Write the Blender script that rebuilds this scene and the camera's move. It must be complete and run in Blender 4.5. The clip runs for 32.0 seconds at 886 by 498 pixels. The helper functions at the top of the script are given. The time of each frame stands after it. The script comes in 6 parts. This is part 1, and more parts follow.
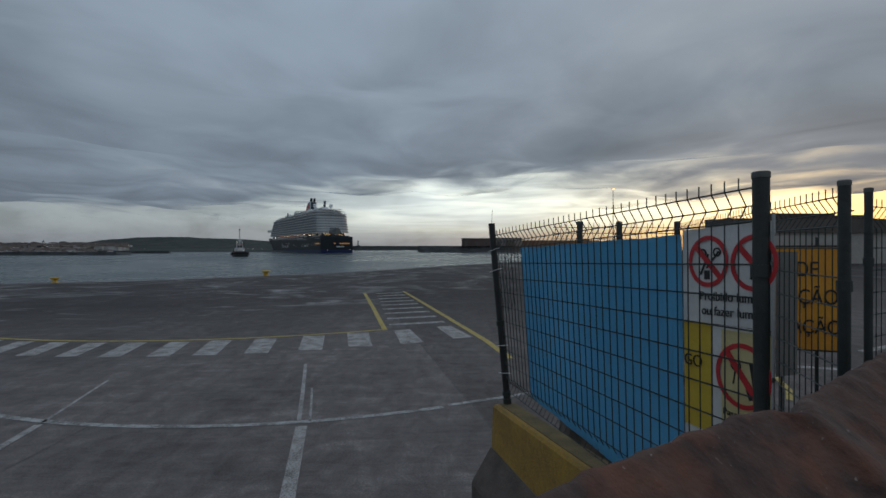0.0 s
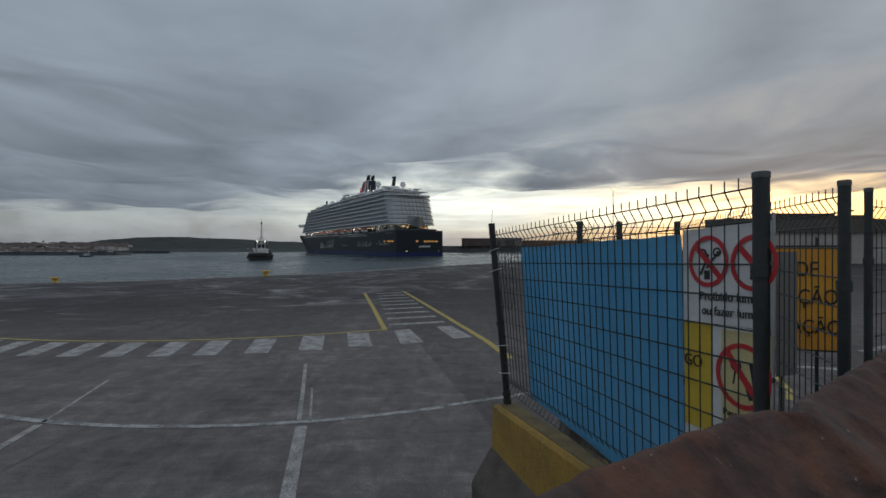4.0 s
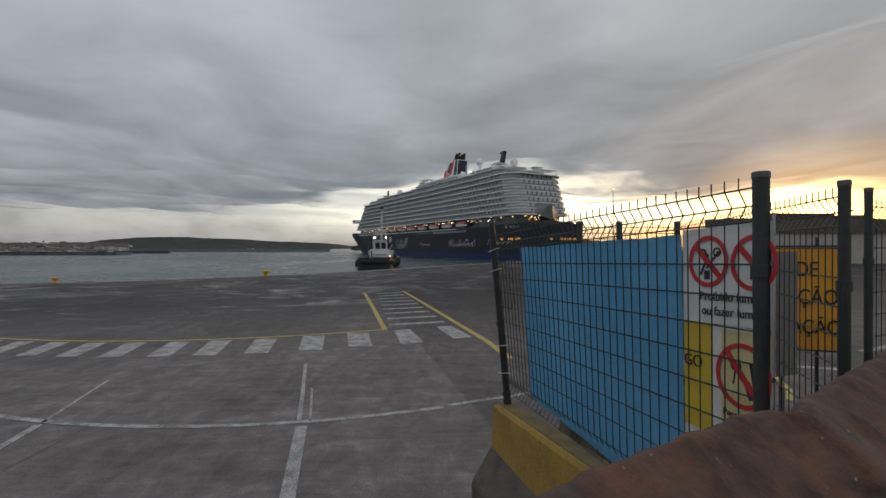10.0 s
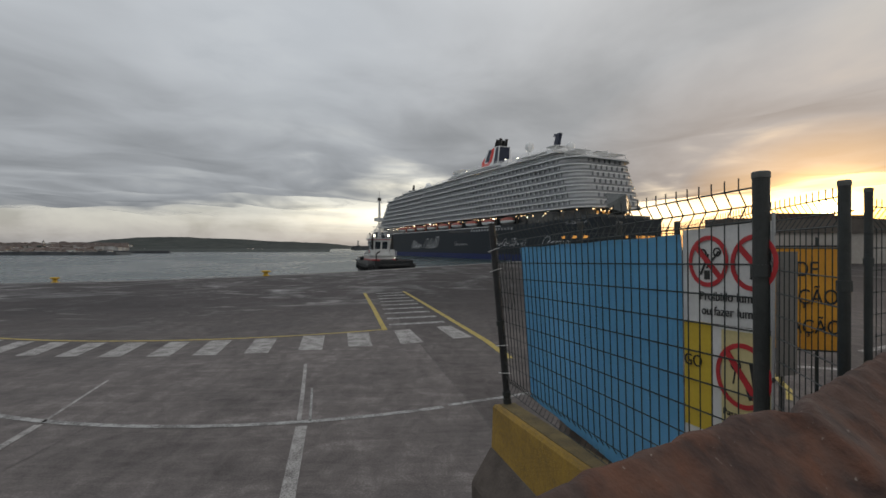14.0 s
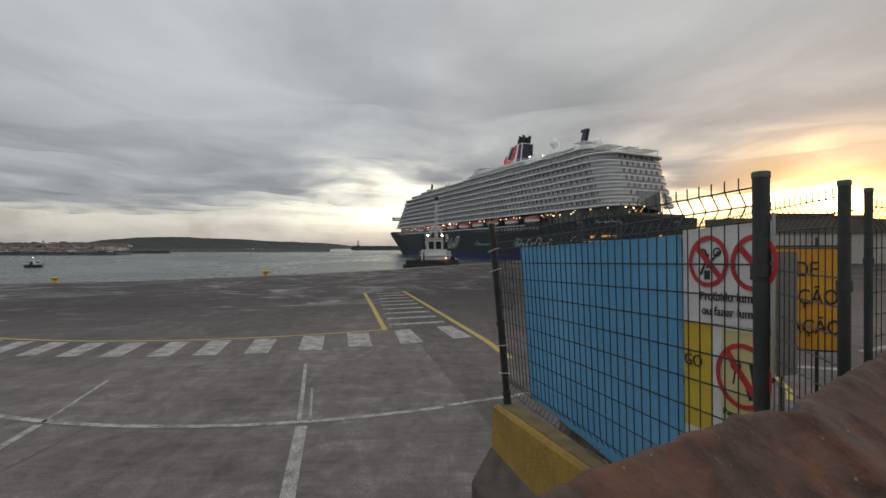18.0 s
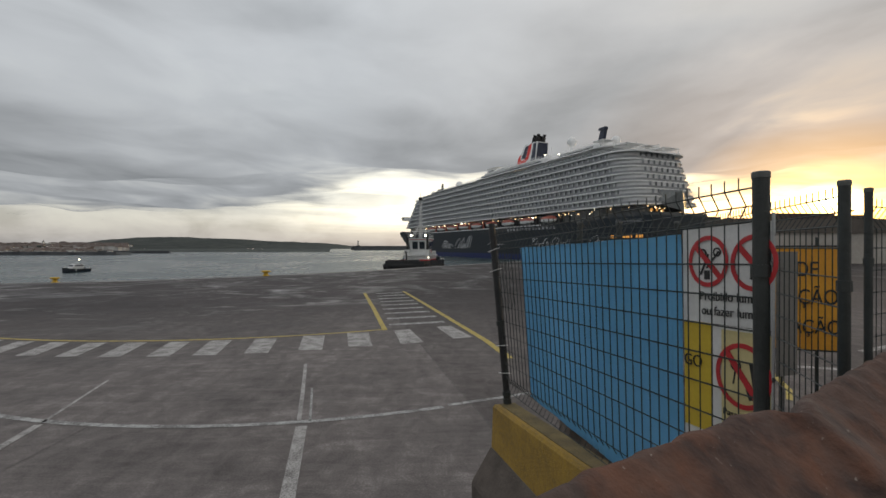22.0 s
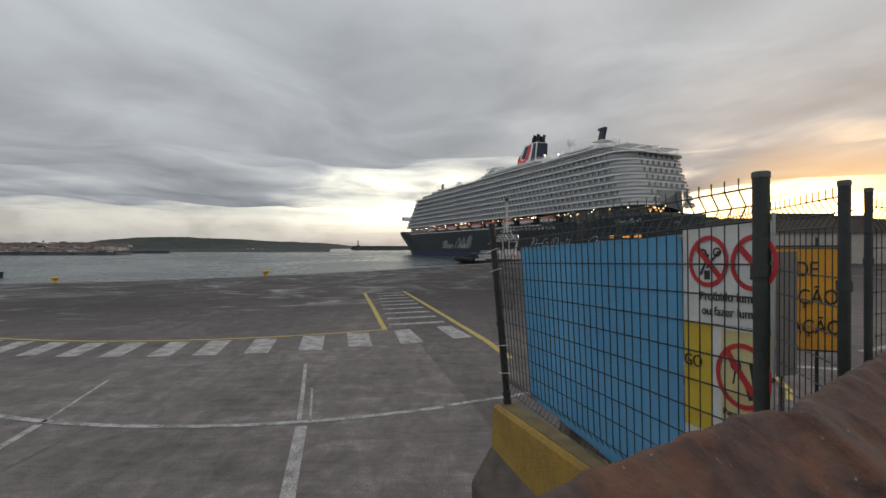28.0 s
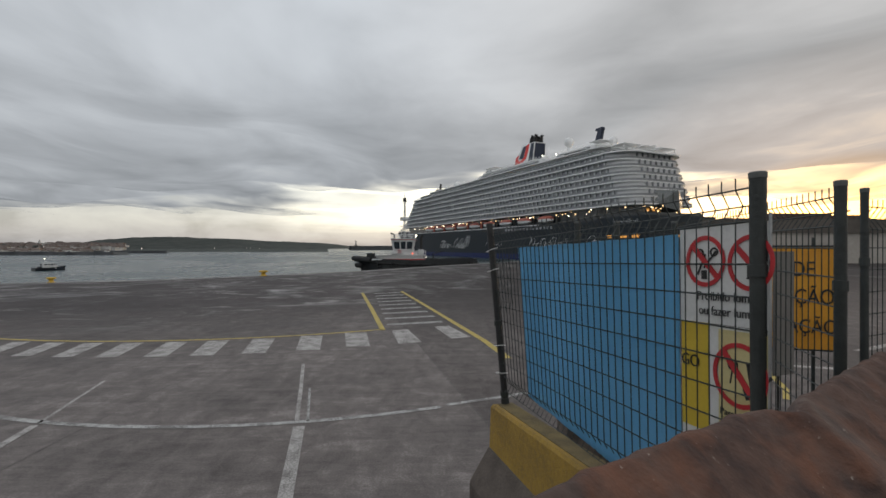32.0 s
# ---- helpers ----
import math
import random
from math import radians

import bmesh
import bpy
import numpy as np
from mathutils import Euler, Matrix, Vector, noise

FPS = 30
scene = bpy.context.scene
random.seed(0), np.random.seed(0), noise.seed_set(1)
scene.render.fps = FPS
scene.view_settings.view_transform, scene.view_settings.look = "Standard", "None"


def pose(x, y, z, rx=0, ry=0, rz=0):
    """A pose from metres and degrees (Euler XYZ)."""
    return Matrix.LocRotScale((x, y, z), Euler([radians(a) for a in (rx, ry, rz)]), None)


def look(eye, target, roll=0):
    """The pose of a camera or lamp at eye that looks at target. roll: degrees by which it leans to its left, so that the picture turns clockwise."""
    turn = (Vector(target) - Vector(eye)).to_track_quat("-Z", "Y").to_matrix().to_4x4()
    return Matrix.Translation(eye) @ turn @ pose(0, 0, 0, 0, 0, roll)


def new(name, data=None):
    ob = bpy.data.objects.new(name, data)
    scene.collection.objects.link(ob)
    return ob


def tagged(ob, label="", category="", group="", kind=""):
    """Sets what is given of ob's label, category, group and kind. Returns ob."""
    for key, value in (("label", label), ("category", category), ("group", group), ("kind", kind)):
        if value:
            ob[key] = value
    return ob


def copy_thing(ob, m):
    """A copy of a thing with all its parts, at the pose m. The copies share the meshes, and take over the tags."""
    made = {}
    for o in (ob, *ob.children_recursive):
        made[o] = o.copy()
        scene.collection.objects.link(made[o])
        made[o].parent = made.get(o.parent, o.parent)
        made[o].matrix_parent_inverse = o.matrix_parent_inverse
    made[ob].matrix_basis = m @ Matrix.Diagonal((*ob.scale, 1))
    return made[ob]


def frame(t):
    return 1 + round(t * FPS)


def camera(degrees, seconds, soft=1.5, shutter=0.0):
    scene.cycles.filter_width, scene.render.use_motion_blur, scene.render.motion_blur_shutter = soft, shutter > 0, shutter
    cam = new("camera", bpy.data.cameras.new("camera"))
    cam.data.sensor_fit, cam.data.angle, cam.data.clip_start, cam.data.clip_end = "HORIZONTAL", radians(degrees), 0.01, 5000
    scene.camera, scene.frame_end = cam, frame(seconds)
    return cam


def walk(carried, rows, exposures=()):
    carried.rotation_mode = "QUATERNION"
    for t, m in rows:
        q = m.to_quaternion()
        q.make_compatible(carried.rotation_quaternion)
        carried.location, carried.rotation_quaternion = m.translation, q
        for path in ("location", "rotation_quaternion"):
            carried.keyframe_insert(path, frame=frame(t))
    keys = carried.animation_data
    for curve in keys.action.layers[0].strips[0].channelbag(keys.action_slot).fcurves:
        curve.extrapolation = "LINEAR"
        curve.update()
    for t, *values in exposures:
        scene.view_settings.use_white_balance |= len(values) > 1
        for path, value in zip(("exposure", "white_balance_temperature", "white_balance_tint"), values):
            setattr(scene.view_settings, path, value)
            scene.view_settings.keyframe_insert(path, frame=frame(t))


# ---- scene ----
# ---- camera ----
STILL = pose(0, 0, 1.9, 89.75, 0, 0)
NUDGED = pose(0, 0, 1.9, 89.74, 0, -0.19)
SETTLED = pose(0, 0, 1.9, 89.74, 0, -0.27)
cam = camera(88.84, 32.0, soft=1.6)
walk(cam, [(0, STILL), (28.0, STILL), (28.4, NUDGED), (29.4, NUDGED), (30.0, SETTLED), (32.0, SETTLED)],
     exposures=[(0, -0.80, 5620, 6), (3, -0.66, 5760, 7), (6, -0.50, 6080, 9), (9, -0.34, 6350, 10), (13, -0.18, 6620, 11),
                (19, 0.0, 6800, 11), (24, 0.02, 6720, 11), (32, 0.10, 6650, 11)])

WATER_Z = -4.3
SUN_AZ = radians(90 - 41)       # direction of the rising sun, counted from +x
SUN_DIR = Vector((math.cos(SUN_AZ), math.sin(SUN_AZ), 0))


# ---- node helpers ----
def shader(name):
    m = bpy.data.materials.new(name)
    m.use_nodes = True
    m.node_tree.nodes.clear()
    return m, m.node_tree.nodes, m.node_tree.links


def ramp(nodes, stops, mode="LINEAR"):
    r = nodes.new("ShaderNodeValToRGB")
    r.color_ramp.interpolation = mode
    e = r.color_ramp.elements
    while len(e) < len(stops):
        e.new(0.5)
    for k, (p, c) in zip(e, stops):
        k.position = p
        k.color = (*c, 1) if len(c) == 3 else c
    return r


def calc(nodes, links, op, a, b=None, clamp=False):
    n = nodes.new("ShaderNodeMath")
    n.operation, n.use_clamp = op, clamp
    for i, v in enumerate((a, b)):
        if v is None:
            continue
        if isinstance(v, (int, float)):
            n.inputs[i].default_value = v
        else:
            links.new(v, n.inputs[i])
    return n.outputs[0]


def noise_tex(nodes, links, vec, scale, detail=5, rough=0.55, distort=0.0):
    n = nodes.new("ShaderNodeTexNoise")
    n.inputs["Scale"].default_value = scale
    n.inputs["Detail"].default_value = detail
    n.inputs["Roughness"].default_value = rough
    n.inputs["Distortion"].default_value = distort
    links.new(vec, n.inputs["Vector"])
    return n.outputs["Fac"]


def scaled(nodes, links, vec, s):
    n = nodes.new("ShaderNodeMapping")
    n.inputs["Scale"].default_value = s
    links.new(vec, n.inputs["Vector"])
    return n.outputs[0]


def mat(name, c1, c2, scale=3.0, rough=0.6, metal=0.0, bump=0.0, bscale=40.0, fine=0.35, stretch=(1, 1, 1), lo=0.35, hi=0.68):
    """Two tones mixed by a broad and a fine noise, with a fine relief."""
    m, n, l = shader(name)
    out = n.new("ShaderNodeOutputMaterial")
    b = n.new("ShaderNodeBsdfPrincipled")
    tc = n.new("ShaderNodeTexCoord")
    vec = scaled(n, l, tc.outputs["Object"], stretch)
    big = noise_tex(n, l, vec, scale)
    small = noise_tex(n, l, vec, scale * 14, 4, 0.65)
    f = calc(n, l, "ADD", calc(n, l, "MULTIPLY", big, 1 - fine), calc(n, l, "MULTIPLY", small, fine))
    r = ramp(n, [(lo, c1), (hi, c2)])
    l.new(f, r.inputs[0])
    l.new(r.outputs[0], b.inputs["Base Color"])
    rr = calc(n, l, "ADD", calc(n, l, "MULTIPLY", small, 0.25), rough - 0.12, True)
    l.new(rr, b.inputs["Roughness"])
    b.inputs["Metallic"].default_value = metal
    if bump:
        bp = n.new("ShaderNodeBump")
        bp.inputs["Strength"].default_value = bump
        bp.inputs["Distance"].default_value = 0.02
        l.new(noise_tex(n, l, vec, bscale, 6, 0.65), bp.inputs["Height"])
        l.new(bp.outputs[0], b.inputs["Normal"])
    l.new(b.outputs[0], out.inputs[0])
    return m


def glow(name, c, strength):
    m, n, l = shader(name)
    out = n.new("ShaderNodeOutputMaterial")
    e = n.new("ShaderNodeEmission")
    e.inputs[0].default_value = (*c, 1)
    e.inputs[1].default_value = strength
    l.new(e.outputs[0], out.inputs[0])
    return m


# ---- sky, sun ----
def make_world():
    w = bpy.data.worlds.new("sky")
    scene.world = w
    w.use_nodes = True
    n, l = w.node_tree.nodes, w.node_tree.links
    n.clear()
    out = n.new("ShaderNodeOutputWorld")
    sky = n.new("ShaderNodeTexSky")
    sky.sky_type, sky.sun_disc = "NISHITA", False
    sky.sun_elevation, sky.sun_rotation = radians(4), radians(41)
    bg = n.new("ShaderNodeBackground")
    bg.inputs[1].default_value = 0.05
    l.new(sky.outputs[0], bg.inputs[0])
    # thin high overcast, brightest low above the horizon
    tc = n.new("ShaderNodeTexCoord")
    sep = n.new("ShaderNodeSeparateXYZ")
    l.new(tc.outputs["Generated"], sep.inputs[0])
    band = noise_tex(n, l, scaled(n, l, tc.outputs["Generated"], (1.6, 1.6, 26)), 1.0, 6, 0.55, 0.3)
    up = calc(n, l, "ADD", sep.outputs[2], calc(n, l, "MULTIPLY", calc(n, l, "SUBTRACT", band, 0.5), 0.035))
    veil = ramp(n, [(0.0, (0.43, 0.46, 0.49)), (0.03, (0.52, 0.545, 0.565)), (0.06, (0.60, 0.615, 0.62)), (0.12, (0.56, 0.575, 0.58)), (0.22, (0.45, 0.475, 0.50)), (1.0, (0.56, 0.60, 0.65))])
    l.new(up, veil.inputs[0])
    # the gap under the cloud is brightest towards the sunrise side
    dot = n.new("ShaderNodeVectorMath")
    dot.operation = "DOT_PRODUCT"
    dot.inputs[1].default_value = Vector((0.20, 1.0, 0.06)).normalized()
    l.new(tc.outputs["Generated"], dot.inputs[0])
    side = ramp(n, [(0.66, (0.0, 0.0, 0.0)), (0.82, (0.16, 0.155, 0.135)), (0.91, (0.72, 0.68, 0.54)), (0.98, (1.28, 1.19, 0.93))], "EASE")
    l.new(dot.outputs["Value"], side.inputs[0])
    # a grey bank lies on the horizon, with long level streaks
    low = ramp(n, [(0.0, (0.05, 0.05, 0.05)), (0.036, (0.14, 0.14, 0.14)), (0.056, (0.85, 0.85, 0.85)), (0.10, (1, 1, 1)), (0.15, (0.8, 0.8, 0.8)), (0.26, (0, 0, 0))])
    l.new(up, low.inputs[0])
    lit = n.new("ShaderNodeMix")
    lit.data_type, lit.blend_type = "RGBA", "MULTIPLY"
    lit.inputs[0].default_value = 1.0
    torn = ramp(n, [(0.36, (0.52, 0.53, 0.57)), (0.50, (0.98, 0.98, 0.98)), (0.64, (1.40, 1.36, 1.25))])
    fine = noise_tex(n, l, scaled(n, l, tc.outputs["Generated"], (2.2, 2.2, 34)), 1.3, 6, 0.55, 0.4)
    l.new(fine, torn.inputs[0])
    broken = n.new("ShaderNodeMix")
    broken.data_type, broken.blend_type = "RGBA", "MULTIPLY"
    broken.inputs[0].default_value = 1.0
    l.new(side.outputs[0], broken.inputs[6])
    l.new(torn.outputs[0], broken.inputs[7])
    l.new(broken.outputs[2], lit.inputs[6])
    l.new(low.outputs[0], lit.inputs[7])
    both = n.new("ShaderNodeMix")
    both.data_type, both.blend_type, both.clamp_result = "RGBA", "ADD", False
    both.inputs[0].default_value = 1.0
    near = n.new("ShaderNodeVectorMath")
    near.operation = "DOT_PRODUCT"
    near.inputs[1].default_value = Vector((0.9, 1.0, 0.1)).normalized()
    l.new(tc.outputs["Generated"], near.inputs[0])
    amber = ramp(n, [(0.80, (1, 1, 1)), (0.93, (0.98, 0.89, 0.72)), (1.0, (0.92, 0.74, 0.48))])
    l.new(near.outputs["Value"], amber.inputs[0])
    gold = n.new("ShaderNodeMix")
    gold.data_type, gold.blend_type = "RGBA", "MULTIPLY"
    gold.inputs[0].default_value = 1.0
    l.new(veil.outputs[0], gold.inputs[6])
    l.new(amber.outputs[0], gold.inputs[7])
    heaps = ramp(n, [(0.36, (0.72, 0.73, 0.75)), (0.50, (0.96, 0.96, 0.97)), (0.62, (1.10, 1.10, 1.08))])
    l.new(noise_tex(n, l, scaled(n, l, tc.outputs["Generated"], (5, 5, 13)), 1.5, 7, 0.55, 0.3), heaps.inputs[0])
    far = n.new("ShaderNodeMix")
    far.data_type, far.blend_type = "RGBA", "MULTIPLY"
    far.inputs[0].default_value = 1.0
    l.new(gold.outputs[2], far.inputs[6])
    l.new(heaps.outputs[0], far.inputs[7])
    l.new(far.outputs[2], both.inputs[6])
    l.new(lit.outputs[2], both.inputs[7])
    bg2 = n.new("ShaderNodeBackground")
    bg2.inputs[1].default_value = 0.85
    l.new(both.outputs[2], bg2.inputs[0])
    add = n.new("ShaderNodeAddShader")
    l.new(bg.outputs[0], add.inputs[0])
    l.new(bg2.outputs[0], add.inputs[1])
    l.new(add.outputs[0], out.inputs[0])


make_world()
sun = new("sun", bpy.data.lights.new("sun", "SUN"))
sun.data.energy, sun.data.angle, sun.data.color = 0.5, radians(14), (1.0, 0.82, 0.62)
sun.matrix_world = look(SUN_DIR * 50 + Vector((0, 0, 5.7)), (0, 0, 0))


CLOUD_Z = 250.0
CLOUD_HEAP = 60.0


def cloud_material():
    """A level grey cloud deck: thick cloud is darker, thin cloud lets the sky through, and it ends above the horizon."""
    m, n, l = shader("cloud")
    out = n.new("ShaderNodeOutputMaterial")
    tc = n.new("ShaderNodeTexCoord")
    vec = scaled(n, l, tc.outputs["Object"], (1.0 / CLOUD_Z, 0.75 / CLOUD_Z, 1.6 / CLOUD_Z))
    broad = noise_tex(n, l, vec, 0.30, 2, 0.45, 0.3)
    puffs = noise_tex(n, l, vec, 0.95, 6, 0.50, 0.35)
    # the hanging bases are the thickest cloud
    oz = n.new("ShaderNodeSeparateXYZ")
    l.new(tc.outputs["Object"], oz.inputs[0])
    hang = calc(n, l, "ADD", calc(n, l, "DIVIDE", oz.outputs[2], -2.0 * CLOUD_HEAP), 0.5, True)
    dens = calc(n, l, "ADD", calc(n, l, "MULTIPLY", broad, 0.36), calc(n, l, "MULTIPLY", puffs, 0.46))
    dens = calc(n, l, "ADD", dens, calc(n, l, "MULTIPLY", hang, 0.18))
    geo = n.new("ShaderNodeNewGeometry")
    ws = n.new("ShaderNodeSeparateXYZ")
    l.new(geo.outputs["Position"], ws.inputs[0])
    r2 = calc(n, l, "ADD", calc(n, l, "MULTIPLY", ws.outputs[0], ws.outputs[0]), calc(n, l, "MULTIPLY", ws.outputs[1], ws.outputs[1]))
    far = calc(n, l, "SQRT", r2)
    rad = calc(n, l, "DIVIDE", far, 20.0 * CLOUD_Z)
    bear = calc(n, l, "DIVIDE", calc(n, l, "ADD", calc(n, l, "DIVIDE", ws.outputs[0], far), 0.75), 1.5, True)
    # the deck reaches further down away from the sunrise
    lift = ramp(n, [(k, (v, v, v)) for k, v in ((0.0, 0.36), (0.14, 0.31), (0.30, 0.10), (0.42, -0.03), (0.60, 0.0), (0.85, 0.11), (1.0, 0.14))])
    l.new(bear, lift.inputs[0])
    rim = ramp(n, [(0.24, (0, 0, 0)), (0.56, (1, 1, 1))])
    l.new(calc(n, l, "SUBTRACT", rad, lift.outputs[0]), rim.inputs[0])
    d2 = calc(n, l, "SUBTRACT", dens, calc(n, l, "MULTIPLY", rim.outputs[0], 0.42))
    cover = ramp(n, [(0.18, (0, 0, 0)), (0.48, (1, 1, 1))], "EASE")
    l.new(d2, cover.inputs[0])
    end = ramp(n, [(0.78, (1, 1, 1)), (0.93, (0, 0, 0))])
    l.new(rad, end.inputs[0])
    shade = ramp(n, [(0.34, (0.60, 0.635, 0.67)), (0.45, (0.485, 0.515, 0.545)), (0.54, (0.39, 0.415, 0.44)), (0.66, (0.28, 0.30, 0.32))])
    l.new(dens, shade.inputs[0])
    # an overcast sky is brightest overhead, where the cloud is seen through its least depth
    depth = ramp(n, [(k, (v, v, v)) for k, v in ((0.0, 2.2), (0.05, 1.7), (0.10, 1.22), (0.2, 0.98), (0.4, 0.84), (1.0, 0.78))])
    l.new(rad, depth.inputs[0])
    # low sun warms the side that it stands on
    warm = ramp(n, [(0.35, (0.97, 0.99, 1.01)), (0.70, (1.01, 0.99, 0.97)), (1.0, (1.03, 0.98, 0.93))])
    l.new(bear, warm.inputs[0])
    tone = shade.outputs[0]
    for by in (depth, warm):
        toned = n.new("ShaderNodeMix")
        toned.data_type, toned.blend_type = "RGBA", "MULTIPLY"
        toned.inputs[0].default_value = 1.0
        l.new(tone, toned.inputs[6])
        l.new(by.outputs[0], toned.inputs[7])
        tone = toned.outputs[2]
    em = n.new("ShaderNodeEmission")
    l.new(tone, em.inputs[0])
    em.inputs[1].default_value = 0.95
    tr = n.new("ShaderNodeBsdfTransparent")
    mix = n.new("ShaderNodeMixShader")
    l.new(calc(n, l, "MULTIPLY", cover.outputs[0], end.outputs[0]), mix.inputs[0])
    l.new(tr.outputs[0], mix.inputs[1])
    l.new(em.outputs[0], mix.inputs[2])
    l.new(mix.outputs[0], out.inputs[0])
    return m


def glow_disc_material():
    m, n, l = shader("sunrise_light")
    out = n.new("ShaderNodeOutputMaterial")
    tc = n.new("ShaderNodeTexCoord")
    ln = n.new("ShaderNodeVectorMath")
    ln.operation = "LENGTH"
    l.new(scaled(n, l, tc.outputs["Object"], (1 / 235, 1 / 150, 1)), ln.inputs[0])
    r = ramp(n, [(0.0, (30.0, 21.0, 9.0)), (0.035, (6.0, 4.0, 1.4)), (0.10, (1.5, 0.92, 0.20)), (0.22, (0.68, 0.35, 0.06)), (0.45, (0.12, 0.055, 0.007)), (1.0, (0.0, 0.0, 0.0))])
    l.new(ln.outputs["Value"], r.inputs[0])
    em = n.new("ShaderNodeEmission")
    l.new(r.outputs[0], em.inputs[0])
    tr = n.new("ShaderNodeBsdfTransparent")
    add = n.new("ShaderNodeAddShader")
    l.new(tr.outputs[0], add.inputs[0])
    l.new(em.outputs[0], add.inputs[1])
    l.new(add.outputs[0], out.inputs[0])
    return m


# ---- mesh helpers ----
def mesh_of(name, bm, material, smooth=False):
    me = bpy.data.meshes.new(name)
    bm.normal_update()
    bm.to_mesh(me)
    bm.free()
    for m in (material if isinstance(material, (list, tuple)) else [material]):
        me.materials.append(m)
    if smooth:
        for p in me.polygons:
            p.use_smooth = True
    return me


def part(name, bm, material, parent=None, label="", at=None, smooth=False):
    me = bm if isinstance(bm, bpy.types.Mesh) else mesh_of(name, bm, material, smooth)
    ob = new(name, me)
    if parent:
        ob.parent = parent
    if at is not None:
        ob.matrix_basis = at
    if label:
        ob["label"] = label
    return ob


def box(bm, x0, x1, y0, y1, z0, z1, m=None, bevel=0.0):
    v = [bm.verts.new((x, y, z)) for z in (z0, z1) for x, y in ((x0, y0), (x1, y0), (x1, y1), (x0, y1))]
    fs = [bm.faces.new([v[i] for i in q]) for q in ((3, 2, 1, 0), (4, 5, 6, 7), (0, 1, 5, 4), (1, 2, 6, 5), (2, 3, 7, 6), (3, 0, 4, 7))]
    if bevel:
        es = list({e for f in fs for e in f.edges})
        r = bmesh.ops.bevel(bm, geom=es, offset=bevel, segments=2, affect="EDGES", profile=0.6)
        v = list({w for f in r["faces"] for w in f.verts} | {w for w in v if w.is_valid})
    if m is not None:
        bmesh.ops.transform(bm, matrix=m, verts=[w for w in v if w.is_valid])
    return v


def boxed(x0, x1, y0, y1, z0, z1, bevel=0.0, m=None):
    bm = bmesh.new()
    box(bm, x0, x1, y0, y1, z0, z1, m, bevel)
    return bm


def tube(bm, pts, radius, sides=6, caps=True, radii=None):
    """A round bar along a run of points."""
    pts = [Vector(p) for p in pts]
    rings = []
    for i, p in enumerate(pts):
        d = (pts[min(i + 1, len(pts) - 1)] - pts[max(i - 1, 0)]).normalized()
        a = d.cross(Vector((0, 0, 1)) if abs(d.z) < 0.9 else Vector((0, 1, 0))).normalized()
        b = d.cross(a)
        r = radii[i] if radii else radius
        rings.append([bm.verts.new(p + r * (math.cos(k * math.tau / sides) * a + math.sin(k * math.tau / sides) * b)) for k in range(sides)])
    for q, s in zip(rings, rings[1:]):
        for k in range(sides):
            bm.faces.new((q[k], q[(k + 1) % sides], s[(k + 1) % sides], s[k]))
    if caps:
        bm.faces.new(rings[0][::-1])
        bm.faces.new(rings[-1])
    return bm


def tubed(pts, radius, sides=6, radii=None):
    return tube(bmesh.new(), pts, radius, sides, True, radii)


def ball(x, y, z, r, squash=1.0, seg=16):
    bm = bmesh.new()
    bmesh.ops.create_uvsphere(bm, u_segments=seg, v_segments=seg // 2 + 2, radius=r)
    bmesh.ops.transform(bm, matrix=Matrix.Translation((x, y, z)) @ Matrix.Diagonal((1, 1, squash, 1)), verts=bm.verts)
    return bm


def loft(bm, rings, closed=True, cap=True):
    vs = [[bm.verts.new(p) for p in r] for r in rings]
    n = len(vs[0])
    for a, b in zip(vs, vs[1:]):
        for k in range(n if closed else n - 1):
            bm.faces.new((a[k], a[(k + 1) % n], b[(k + 1) % n], b[k]))
    if cap and closed:
        bm.faces.new(vs[0][::-1])
        bm.faces.new(vs[-1])
    return vs


def slab(bm, outline, z0, z1):
    """A plate of a plan outline (counter-clockwise) between two heights."""
    lo = [bm.verts.new((x, y, z0)) for x, y in outline]
    hi = [bm.verts.new((x, y, z1)) for x, y in outline]
    bm.faces.new(lo[::-1])
    bm.faces.new(hi)
    k = len(lo)
    for i in range(k):
        bm.faces.new((lo[i], lo[(i + 1) % k], hi[(i + 1) % k], hi[i]))
    return bm


def slabbed(outline, z0, z1):
    return slab(bmesh.new(), outline, z0, z1)


def empty(name, at=None, **tags):
    ob = new(name)
    ob.empty_display_size = 0.2
    if at is not None:
        ob.matrix_basis = at
    return tagged(ob, **tags)


def text_mesh(body, size, depth=0.001, align="LEFT"):
    cu = bpy.data.curves.new("text", "FONT")
    cu.body, cu.size, cu.extrude, cu.align_x = body, size, depth, align
    tmp = new("text", cu)
    bpy.context.view_layer.update()
    me = bpy.data.meshes.new_from_object(tmp.evaluated_get(bpy.context.evaluated_depsgraph_get()))
    bpy.data.objects.remove(tmp)
    bpy.data.curves.remove(cu)
    return me

# ---- materials ----


